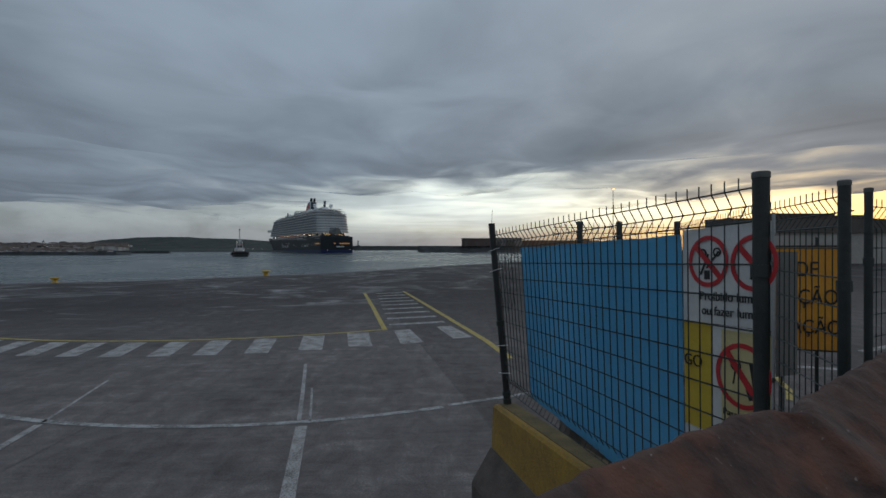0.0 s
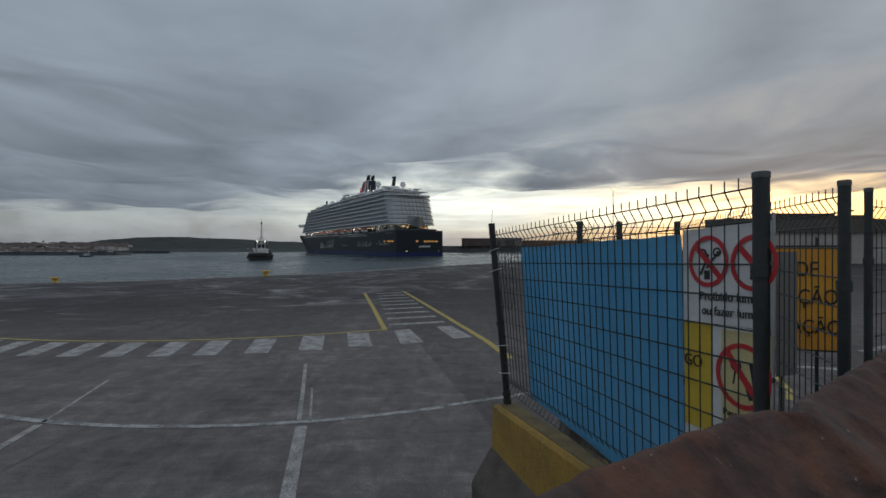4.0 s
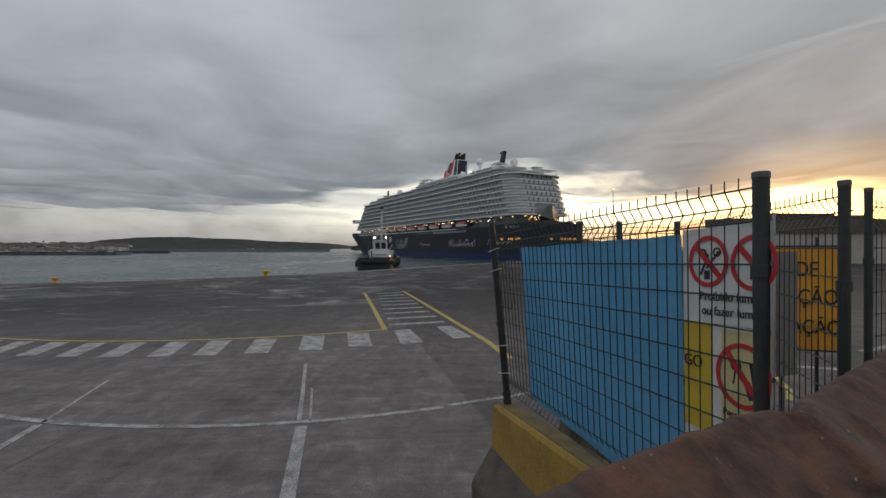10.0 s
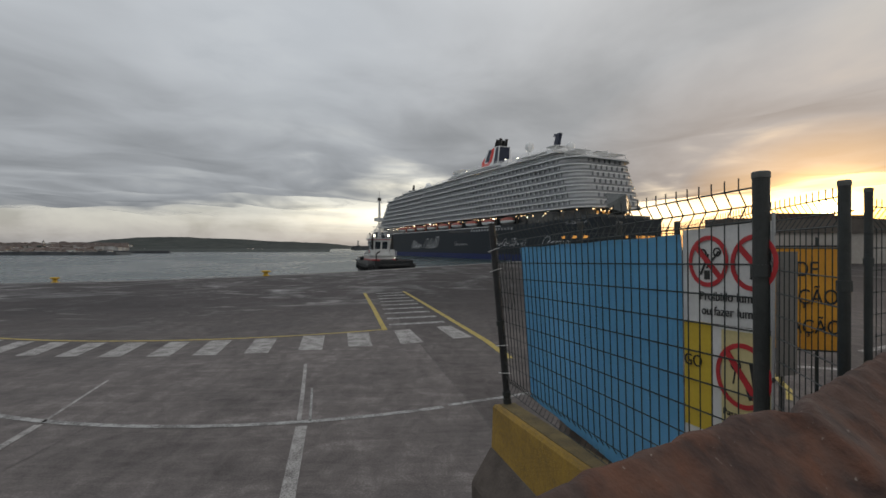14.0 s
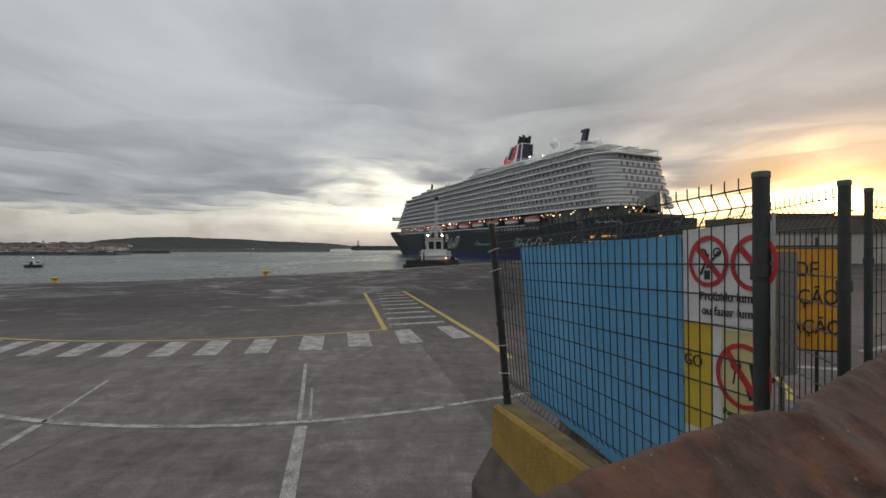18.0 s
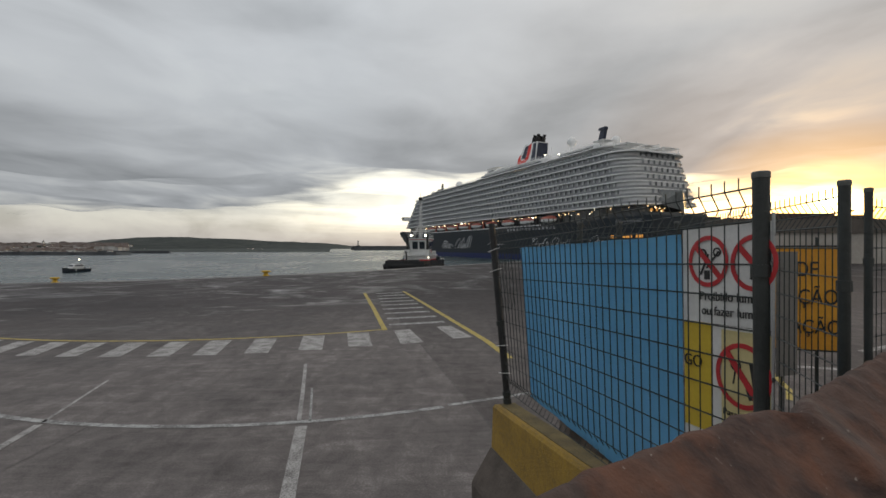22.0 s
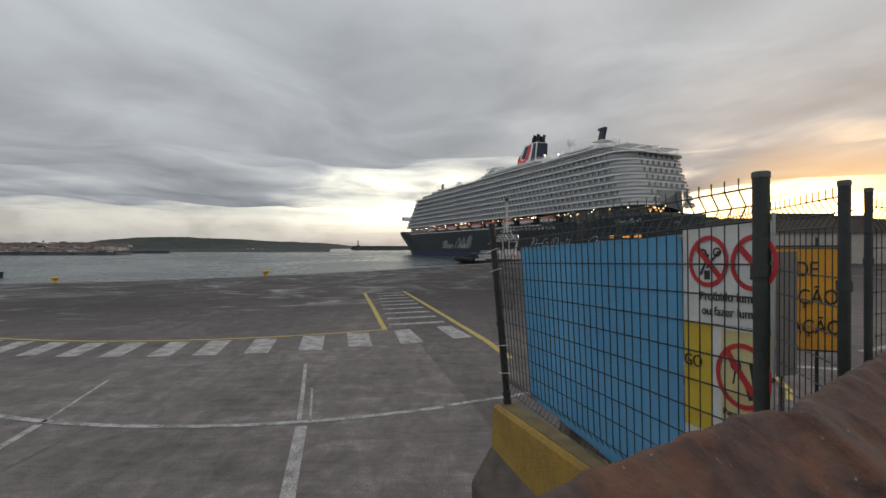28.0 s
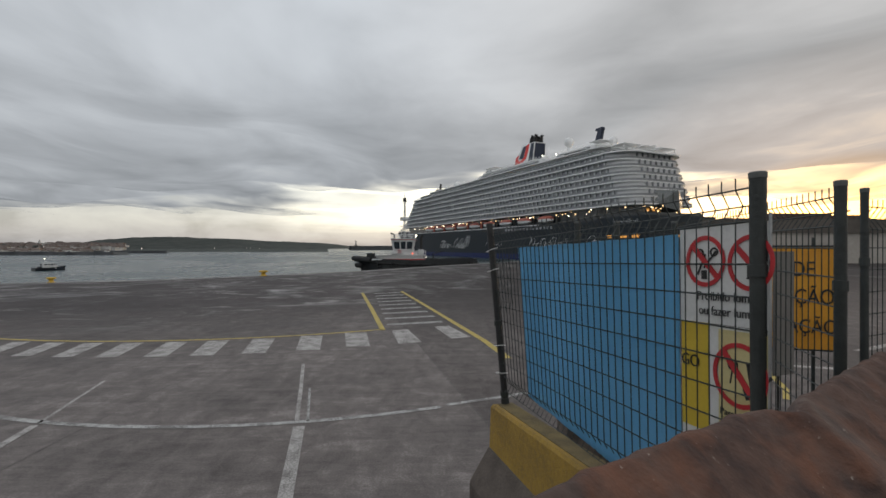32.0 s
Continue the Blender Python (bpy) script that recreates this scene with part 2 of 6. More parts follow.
def asphalt_material():
    """Worn grey concrete apron: broad stains, sweeping streaks, fine aggregate."""
    m, n, l = shader("apron_concrete")
    out = n.new("ShaderNodeOutputMaterial")
    b = n.new("ShaderNodeBsdfPrincipled")
    b.inputs["Specular IOR Level"].default_value = 0.2
    tc = n.new("ShaderNodeTexCoord")
    o = tc.outputs["Object"]
    stain = noise_tex(n, l, o, 0.16, 6, 0.6, 0.4)
    streak = noise_tex(n, l, scaled(n, l, o, (0.5, 1.1, 1)), 1.1, 7, 0.64, 0.9)
    mottle = noise_tex(n, l, scaled(n, l, o, (1.0, 0.7, 1)), 4.5, 7, 0.68, 0.6)
    grain = noise_tex(n, l, o, 55, 4, 0.75)
    tyre = noise_tex(n, l, scaled(n, l, o, (1.3, 0.16, 1)), 1.6, 5, 0.6, 0.5)
    f = calc(n, l, "ADD", calc(n, l, "MULTIPLY", stain, 0.24), calc(n, l, "MULTIPLY", streak, 0.18))
    sweep = noise_tex(n, l, scaled(n, l, o, (0.8, 5.0, 1)), 1.7, 8, 0.72, 0.8)
    f = calc(n, l, "ADD", f, calc(n, l, "MULTIPLY", tyre, 0.10))
    f = calc(n, l, "ADD", f, calc(n, l, "MULTIPLY", calc(n, l, "SUBTRACT", sweep, 0.50), 0.15))
    f = calc(n, l, "ADD", f, calc(n, l, "ADD", calc(n, l, "MULTIPLY", mottle, 0.22), calc(n, l, "MULTIPLY", grain, 0.22)))
    # the slabs beyond the joint were cast at another time
    side = n.new("ShaderNodeSeparateXYZ")
    l.new(o, side.inputs[0])
    cross = calc(n, l, "ADD", side.outputs[0], calc(n, l, "MULTIPLY", side.outputs[1], 0.238))
    f = calc(n, l, "ADD", f, calc(n, l, "MULTIPLY", calc(n, l, "GREATER_THAN", cross, 1.66), -0.05))
    r = ramp(n, [(0.39, (0.062, 0.053, 0.051)), (0.5, (0.148, 0.130, 0.124)), (0.59, (0.32, 0.291, 0.278))])
    l.new(f, r.inputs[0])
    # an older, darker surface covers the far part next to the quay edge
    sep = n.new("ShaderNodeSeparateXYZ")
    l.new(o, sep.inputs[0])
    far = calc(n, l, "ADD", calc(n, l, "SUBTRACT", sep.outputs[1], calc(n, l, "MULTIPLY", sep.outputs[0], 0.35)), calc(n, l, "MULTIPLY", stain, 5.0))
    fr = ramp(n, [(0.0, (1, 1, 1)), (1.0, (0.30, 0.275, 0.285))])
    l.new(calc(n, l, "DIVIDE", calc(n, l, "SUBTRACT", far, 11.0), 9.0, True), fr.inputs[0])
    mx = n.new("ShaderNodeMix")
    mx.data_type, mx.blend_type = "RGBA", "MULTIPLY"
    mx.inputs[0].default_value = 1.0
    l.new(r.outputs[0], mx.inputs[6])
    l.new(fr.outputs[0], mx.inputs[7])
    # dried salt and scuffed paint lie in pale drifts there
    drift = noise_tex(n, l, scaled(n, l, o, (0.32, 0.62, 1)), 1.0, 10, 0.74, 1.2)
    dr = ramp(n, [(0.53, (0, 0, 0)), (0.62, (0.6, 0.6, 0.6)), (0.72, (1.0, 1.0, 1.0))])
    l.new(drift, dr.inputs[0])
    aged = calc(n, l, "DIVIDE", calc(n, l, "SUBTRACT", far, 13.5), 6.0, True)
    pale = n.new("ShaderNodeMix")
    pale.data_type = "RGBA"
    seaward = calc(n, l, "DIVIDE", calc(n, l, "SUBTRACT", 2.0, sep.outputs[0]), 6.0, True)
    l.new(calc(n, l, "MULTIPLY", calc(n, l, "MULTIPLY", dr.outputs[0], aged), seaward), pale.inputs[0])
    l.new(mx.outputs[2], pale.inputs[6])
    pale.inputs[7].default_value = (0.30, 0.285, 0.28, 1)
    l.new(pale.outputs[2], b.inputs["Base Color"])
    # thin water lies in streaks on the far part
    wet = noise_tex(n, l, scaled(n, l, o, (0.28, 0.20, 1)), 1.0, 8, 0.66, 1.2)
    wr = ramp(n, [(0.50, (0, 0, 0)), (0.68, (1, 1, 1))])
    l.new(wet, wr.inputs[0])
    away = ramp(n, [(0.0, (0, 0, 0)), (1.0, (1, 1, 1))])
    l.new(calc(n, l, "DIVIDE", calc(n, l, "SUBTRACT", far, 17.0), 8.0, True), away.inputs[0])
    film = calc(n, l, "MULTIPLY", wr.outputs[0], away.outputs[0])
    dry = calc(n, l, "ADD", calc(n, l, "MULTIPLY", streak, 0.4), 0.5, True)
    l.new(calc(n, l, "SUBTRACT", dry, calc(n, l, "MULTIPLY", film, 0.36), True), b.inputs["Roughness"])
    l.new(calc(n, l, "ADD", calc(n, l, "MULTIPLY", film, 0.16), 0.2), b.inputs["Specular IOR Level"])
    bp = n.new("ShaderNodeBump")
    bp.inputs["Strength"].default_value, bp.inputs["Distance"].default_value = 0.35, 0.006
    l.new(calc(n, l, "ADD", grain, mottle), bp.inputs["Height"])
    l.new(bp.outputs[0], b.inputs["Normal"])
    l.new(b.outputs[0], out.inputs[0])
    return m


def water_material():
    m, n, l = shader("harbour_water")
    out = n.new("ShaderNodeOutputMaterial")
    b = n.new("ShaderNodeBsdfPrincipled")
    tc = n.new("ShaderNodeTexCoord")
    o = tc.outputs["Object"]
    patch = noise_tex(n, l, scaled(n, l, o, (0.012, 0.012, 1)), 1.0, 6, 0.62, 0.8)
    r = ramp(n, [(0.35, (0.025, 0.045, 0.050)), (0.7, (0.045, 0.070, 0.075))])
    l.new(patch, r.inputs[0])
    l.new(r.outputs[0], b.inputs["Base Color"])
    b.inputs["IOR"].default_value = 1.33
    rr = ramp(n, [(0.38, (0.22, 0.22, 0.22)), (0.62, (0.34, 0.34, 0.34))])
    l.new(patch, rr.inputs[0])
    l.new(rr.outputs[0], b.inputs["Roughness"])
    h = calc(n, l, "ADD", noise_tex(n, l, scaled(n, l, o, (0.5, 0.8, 1)), 0.9, 5, 0.6, 0.3), calc(n, l, "MULTIPLY", noise_tex(n, l, o, 0.12, 3, 0.5), 1.5))
    bp = n.new("ShaderNodeBump")
    bp.inputs["Strength"].default_value, bp.inputs["Distance"].default_value = 0.8, 0.55
    l.new(h, bp.inputs["Height"])
    l.new(bp.outputs[0], b.inputs["Normal"])
    l.new(b.outputs[0], out.inputs[0])
    return m


def hull_material():
    """Navy topsides over a bright blue boot-top, with streaks."""
    m, n, l = shader("navy_hull")
    out = n.new("ShaderNodeOutputMaterial")
    b = n.new("ShaderNodeBsdfPrincipled")
    tc = n.new("ShaderNodeTexCoord")
    sep = n.new("ShaderNodeSeparateXYZ")
    l.new(tc.outputs["Object"], sep.inputs[0])
    r = ramp(n, [(0.0, (0.013, 0.024, 0.10)), (0.44, (0.014, 0.021, 0.028))], "CONSTANT")
    l.new(calc(n, l, "DIVIDE", sep.outputs[2], 6.4, True), r.inputs[0])
    dirt = noise_tex(n, l, scaled(n, l, tc.outputs["Object"], (0.5, 0.5, 0.08)), 1.0, 4, 0.6)
    mx = n.new("ShaderNodeMix")
    mx.data_type = "RGBA"
    l.new(calc(n, l, "MULTIPLY", dirt, 0.12), mx.inputs[0])
    l.new(r.outputs[0], mx.inputs[6])
    mx.inputs[7].default_value = (0.05, 0.06, 0.07, 1)
    l.new(mx.outputs[2], b.inputs["Base Color"])
    b.inputs["Roughness"].default_value = 0.5
    b.inputs["Specular IOR Level"].default_value = 0.25
    l.new(b.outputs[0], out.inputs[0])
    return m


M_ASPHALT = asphalt_material()
M_WATER = water_material()
M_HULL = hull_material()
M_QUAYFACE = mat("quay_face_concrete", (0.10, 0.10, 0.095), (0.22, 0.21, 0.2), 0.5, 0.85, 0, 0.4, 6)
M_COPING = mat("coping_concrete", (0.07, 0.068, 0.066), (0.30, 0.29, 0.28), 0.9, 0.75, 0, 0.4, 12)
M_WHITE_LINE = mat("worn_white_road_paint", (0.11, 0.101, 0.096), (0.385, 0.37, 0.355), 5.0, 0.7, 0, 0.3, 60, 0.6, lo=0.41, hi=0.56)
M_FAINT_LINE = mat("faded_white_road_paint", (0.12, 0.115, 0.11), (0.44, 0.44, 0.43), 6.0, 0.75, 0, 0.3, 60, 0.6, lo=0.45, hi=0.58)
M_YELLOW_LINE = mat("worn_yellow_road_paint", (0.14, 0.115, 0.06), (0.42, 0.32, 0.07), 5.0, 0.7, 0, 0.3, 60, 0.6, lo=0.38, hi=0.50)
M_JOINT = mat("joint_filler", (0.05, 0.048, 0.046), (0.09, 0.087, 0.084), 8, 0.9)
M_YELLOW = mat("yellow_bollard_paint", (0.42, 0.25, 0.02), (0.62, 0.40, 0.03), 6, 0.5, 0, 0.2, 40)
M_BARRIER = mat("weathered_yellow_concrete", (0.17, 0.108, 0.028), (0.42, 0.255, 0.038), 3.0, 0.8, 0, 0.5, 70, 0.45)
M_BARE = mat("bare_concrete", (0.055, 0.045, 0.038), (0.15, 0.12, 0.10), 7, 0.9, 0, 0.6, 60, 0.5)
M_WIRE = mat("dark_green_coated_wire", (0.012, 0.018, 0.017), (0.03, 0.04, 0.038), 10, 0.5)
M_POST = mat("dark_green_coated_steel", (0.016, 0.020, 0.018), (0.040, 0.045, 0.042), 6, 0.55, 0, 0.3, 50)
M_BLACKPOST = mat("black_coated_steel", (0.014, 0.014, 0.015), (0.032, 0.032, 0.033), 8, 0.5, 0, 0.3, 40)
M_CAP = mat("grey_plastic_cap", (0.07, 0.075, 0.07), (0.12, 0.125, 0.12), 20, 0.6)
def sheet_material():
    """Blue woven plastic sheet: half of the light passes through it."""
    m = mat("blue_plastic_sheet", (0.165, 0.44, 0.66), (0.225, 0.53, 0.76), 1.8, 0.5, 0, 0.25, 9, 0.25)
    n, l = m.node_tree.nodes, m.node_tree.links
    b = next(k for k in n if k.type == "BSDF_PRINCIPLED")
    out = next(k for k in n if k.type == "OUTPUT_MATERIAL")
    t = n.new("ShaderNodeBsdfTranslucent")
    l.new(b.inputs["Base Color"].links[0].from_socket, t.inputs[0])
    mix = n.new("ShaderNodeMixShader")
    mix.inputs[0].default_value = 0.5
    l.new(b.outputs[0], mix.inputs[1])
    l.new(t.outputs[0], mix.inputs[2])
    l.new(mix.outputs[0], out.inputs[0])
    return m


M_TARP = sheet_material()
M_SIGNWHITE = mat("white_sign_board", (0.55, 0.55, 0.53), (0.72, 0.72, 0.70), 5, 0.5)
M_SIGNPALE = mat("pale_yellow_sign_board", (0.52, 0.44, 0.20), (0.66, 0.57, 0.30), 5, 0.5)
M_SIGNYEL = mat("yellow_sign_board", (0.52, 0.36, 0.03), (0.66, 0.48, 0.05), 5, 0.5)
M_SIGNORANGE = mat("orange_sign_board", (0.62, 0.27, 0.02), (0.78, 0.37, 0.03), 5, 0.5)
M_SIGNRED = mat("red_sign_print", (0.42, 0.02, 0.025), (0.55, 0.035, 0.04), 9, 0.5)
M_SIGNBLACK = mat("black_sign_print", (0.012, 0.012, 0.012), (0.03, 0.03, 0.03), 9, 0.5)
M_GREYSHEET = mat("grey_metal_sheet", (0.13, 0.125, 0.115), (0.20, 0.19, 0.175), 3, 0.6)
M_ALU = mat("dull_aluminium", (0.34, 0.35, 0.35), (0.48, 0.49, 0.49), 8, 0.45, 0.6)
M_TIE = mat("pale_cable_tie", (0.5, 0.5, 0.48), (0.62, 0.62, 0.6), 20, 0.5)
M_SHIPWHITE = mat("ship_white_paint", (0.72, 0.72, 0.71), (0.86, 0.86, 0.85), 0.06, 0.45, 0, 0, 1, 0.3, (1, 1, 3))
M_SHIPGREY = mat("cabin_wall_grey", (0.50, 0.505, 0.51), (0.66, 0.665, 0.67), 0.30, 0.35, 0, 0, 1, 0.6)
M_DOOR = mat("grey_cabin_glass", (0.18, 0.19, 0.20), (0.34, 0.35, 0.36), 0.7, 0.4)
M_PARTITION = mat("balcony_divider_grey", (0.25, 0.26, 0.27), (0.36, 0.37, 0.38), 0.5, 0.5)
M_SHIPGLASS = mat("dark_ship_glass", (0.015, 0.02, 0.025), (0.05, 0.06, 0.07), 0.3, 0.12)
M_GREENGLASS = mat("tinted_windscreen", (0.07, 0.08, 0.08), (0.15, 0.16, 0.16), 0.2, 0.25)
M_PARAPET = mat("balcony_glass", (0.20, 0.205, 0.21), (0.28, 0.285, 0.29), 0.2, 0.75)
M_STRIP = mat("dirty_barrier_top", (0.07, 0.055, 0.03), (0.20, 0.15, 0.06), 9, 0.9, 0, 0.5, 60, 0.5)
M_DECK = mat("teak_grey_deck", (0.16, 0.13, 0.10), (0.27, 0.23, 0.19), 0.4, 0.7)
M_FUNNELBLUE = mat("dark_blue_funnel_paint", (0.010, 0.016, 0.035), (0.022, 0.03, 0.055), 0.4, 0.4)
M_RED = mat("ship_red_paint", (0.62, 0.03, 0.022), (0.75, 0.05, 0.035), 0.5, 0.45)
M_LIFEBOAT = mat("lifeboat_orange", (0.30, 0.07, 0.05), (0.44, 0.13, 0.095), 0.5, 0.5)
M_SOOT = mat("sooty_steel", (0.012, 0.011, 0.011), (0.03, 0.028, 0.026), 0.6, 0.7)
M_SCRIPT = mat("white_hull_lettering", (0.66, 0.67, 0.68), (0.78, 0.79, 0.80), 0.6, 0.5)
M_TUGBLACK = mat("black_tug_hull", (0.008, 0.009, 0.010), (0.022, 0.023, 0.025), 0.7, 0.4)
M_RUBBER = mat("black_rubber_fender", (0.006, 0.006, 0.006), (0.02, 0.02, 0.02), 1.5, 0.85, 0, 0.5, 4)
M_TUGWHITE = mat("tug_white_paint", (0.50, 0.50, 0.49), (0.66, 0.66, 0.65), 0.5, 0.4)
M_TUGRED = mat("tug_red_paint", (0.36, 0.03, 0.035), (0.48, 0.05, 0.05), 0.6, 0.45)
M_TUGDECK = mat("worn_green_deck", (0.05, 0.055, 0.05), (0.12, 0.13, 0.12), 0.9, 0.7)
M_NAVY = mat("navy_boat_paint", (0.010, 0.015, 0.025), (0.022, 0.03, 0.045), 0.8, 0.35)
# distance haze is put into these tones: paler and bluer than the woods
M_HILL = mat("hazy_wooded_hillside", (0.062, 0.072, 0.070), (0.165, 0.172, 0.155), 0.02, 0.95, 0, 0.8, 0.08, 0.5)
M_FLAT = mat("dark_foreshore", (0.08, 0.082, 0.08), (0.16, 0.16, 0.15), 0.02, 0.95)
M_ROCK = mat("dark_breakwater_rock", (0.045, 0.047, 0.05), (0.11, 0.112, 0.114), 0.15, 0.95, 0, 0.8, 0.6)
M_HOUSE = mat("house_plaster", (0.50, 0.49, 0.47), (0.74, 0.73, 0.70), 0.05, 0.8)


def vary(m, stops):
    """Tint a material from thing to thing."""
    n, l = m.node_tree.nodes, m.node_tree.links
    b = next(k for k in n if k.type == "BSDF_PRINCIPLED")
    r = ramp(n, stops)
    l.new(n.new("ShaderNodeObjectInfo").outputs["Random"], r.inputs[0])
    mx = n.new("ShaderNodeMix")
    mx.data_type, mx.blend_type = "RGBA", "MULTIPLY"
    mx.inputs[0].default_value = 1.0
    l.new(b.inputs["Base Color"].links[0].from_socket, mx.inputs[6])
    l.new(r.outputs[0], mx.inputs[7])
    l.new(mx.outputs[2], b.inputs["Base Color"])


vary(M_HOUSE, [(0.0, (0.45, 0.43, 0.41)), (0.3, (0.70, 0.68, 0.65)), (0.5, (0.90, 0.86, 0.80)), (0.65, (1.08, 1.08, 1.06)), (1.0, (1.2, 1.2, 1.2))])
M_HOUSEROW = mat("weathered_house_plaster", (0.30, 0.285, 0.265), (0.82, 0.80, 0.76), 0.07, 0.8, fine=0.15)
M_ROOF = mat("terracotta_roof", (0.12, 0.088, 0.075), (0.21, 0.165, 0.14), 0.1, 0.85)
for dull in (M_HILL, M_FLAT, M_ROCK):
    next(k for k in dull.node_tree.nodes if k.type == "BSDF_PRINCIPLED").inputs["Specular IOR Level"].default_value = 0.03
M_HOUSEWIN = mat("dark_house_window", (0.02, 0.022, 0.025), (0.05, 0.052, 0.055), 0.4, 0.3)
M_SHED = mat("dark_corrugated_steel", (0.020, 0.022, 0.025), (0.05, 0.052, 0.055), 0.1, 0.7)
# tone lightened and browned to carry the sunrise glare over the port wall
M_WALLGREY = mat("grey_port_wall", (0.075, 0.065, 0.056), (0.14, 0.122, 0.105), 0.3, 0.9, 0, 0.4, 3)
M_BROWNSHED = mat("red_brown_cladding", (0.075, 0.05, 0.045), (0.13, 0.09, 0.08), 0.08, 0.8)
M_GREYSHED = mat("grey_pink_cladding", (0.16, 0.14, 0.135), (0.24, 0.215, 0.21), 0.06, 0.8)
M_CONTAINER = mat("rusty_container_paint", (0.07, 0.045, 0.035), (0.14, 0.09, 0.07), 0.5, 0.7)


def rust_material():
    """Dark scaled iron with orange bloom, pale flecks and pits."""
    m, n, l = shader("rusted_iron")
    out = n.new("ShaderNodeOutputMaterial")
    b = n.new("ShaderNodeBsdfPrincipled")
    tc = n.new("ShaderNodeTexCoord")
    o = scaled(n, l, tc.outputs["Object"], (1.0, 1.0, 1.0))
    base = noise_tex(n, l, o, 34.0, 6, 0.6, 0.2)
    bloom = noise_tex(n, l, o, 15.0, 5, 0.58, 0.3)
    film = noise_tex(n, l, o, 9.0, 4, 0.55, 0.2)
    grit = noise_tex(n, l, o, 150.0, 3, 0.6)
    r = ramp(n, [(0.34, (0.048, 0.031, 0.027)), (0.50, (0.078, 0.047, 0.038)), (0.66, (0.108, 0.066, 0.052))])
    l.new(base, r.inputs[0])
    tone = r.outputs[0]
    # orange bloom, grey film, pale flecks
    for src, lo, hi, most, c in ((bloom, 0.50, 0.68, 0.5, (0.20, 0.082, 0.045)), (film, 0.52, 0.66, 0.55, (0.105, 0.088, 0.080)), (grit, 0.69, 0.75, 0.7, (0.32, 0.27, 0.23))):
        w = ramp(n, [(lo, (0, 0, 0)), (hi, (most, most, most))])
        l.new(src, w.inputs[0])
        mx = n.new("ShaderNodeMix")
        mx.data_type = "RGBA"
        l.new(w.outputs[0], mx.inputs[0])
        l.new(tone, mx.inputs[6])
        mx.inputs[7].default_value = (*c, 1)
        tone = mx.outputs[2]
    l.new(tone, b.inputs["Base Color"])
    b.inputs["Roughness"].default_value = 0.85
    b.inputs["Specular IOR Level"].default_value = 0.25
    bp = n.new("ShaderNodeBump")
    bp.inputs["Strength"].default_value, bp.inputs["Distance"].default_value = 0.8, 0.006
    l.new(calc(n, l, "ADD", bloom, calc(n, l, "MULTIPLY", grit, 0.5)), bp.inputs["Height"])
    l.new(bp.outputs[0], b.inputs["Normal"])
    l.new(b.outputs[0], out.inputs[0])
    return m


M_RUST = rust_material()
M_LAMPWARM = glow("sodium_lamp", (1.0, 0.55, 0.16), 6.0)
M_LAMPWHITE = glow("floodlight", (1.0, 0.93, 0.72), 9.0)
M_LAMPRED = glow("red_navigation_light", (1.0, 0.12, 0.05), 5.0)
M_CABINGLOW = glow("lit_window", (1.0, 0.48, 0.12), 0.6)
M_DECKLIGHT = glow("deck_light", (1.0, 0.68, 0.34), 2.6)
M_TOWNLIGHT = glow("street_light", (1.0, 0.85, 0.8), 2.2)

# ---- sky things ----
def cloud_deck():
    bm = bmesh.new()
    nx, ny, step = 230, 350, 45.5
    grid = []
    for j in range(ny + 1):
        row = []
        for i in range(nx + 1):
            p = Vector((-5230 + step * i, -10700 + step * j, 0))
            big, mid, small = noise.noise(p / 620.0), noise.noise(p / 270.0 + Vector((9, 0, 0))), noise.noise(p / 125.0)
            row.append(bm.verts.new((p.x, p.y, CLOUD_HEAP * (0.85 * big + 0.42 * mid + 0.10 * small))))
        grid.append(row)
    for a, b in zip(grid, grid[1:]):
        for i in range(nx):
            bm.faces.new((a[i], b[i], b[i + 1], a[i + 1]))
    ob = part("cloud_deck", bm, cloud_material(), smooth=True)
    return tagged(ob, "broken grey cloud deck drifting over the harbour", "clouds", kind="structure")


def sun_glow():
    bm = bmesh.new()
    c = bm.verts.new((0, 0, 0))
    ring = [bm.verts.new((235 * math.cos(k * math.tau / 64), 150 * math.sin(k * math.tau / 64), 0)) for k in range(64)]
    for k in range(64):
        bm.faces.new((c, ring[k], ring[(k + 1) % 64]))
    ob = part("sunrise", bm, glow_disc_material())
    return tagged(ob, "orange glow of the rising sun behind low cloud", "sun", kind="structure")


CLOUDS = cloud_deck()
SUNRISE = sun_glow()

# ---- ground, quay, water ----
QUAY_EDGE = [(-60, 12.0), (-23.1, 23.6), (-18.2, 25.3), (-15.9, 26.7), (-13.0, 29.0), (-9.2, 32.7), (-6.4, 35.8), (-3.6, 40.0), (0.0, 45.4), (5.7, 53.3), (36, 96), (60, 118), (100, 130)]


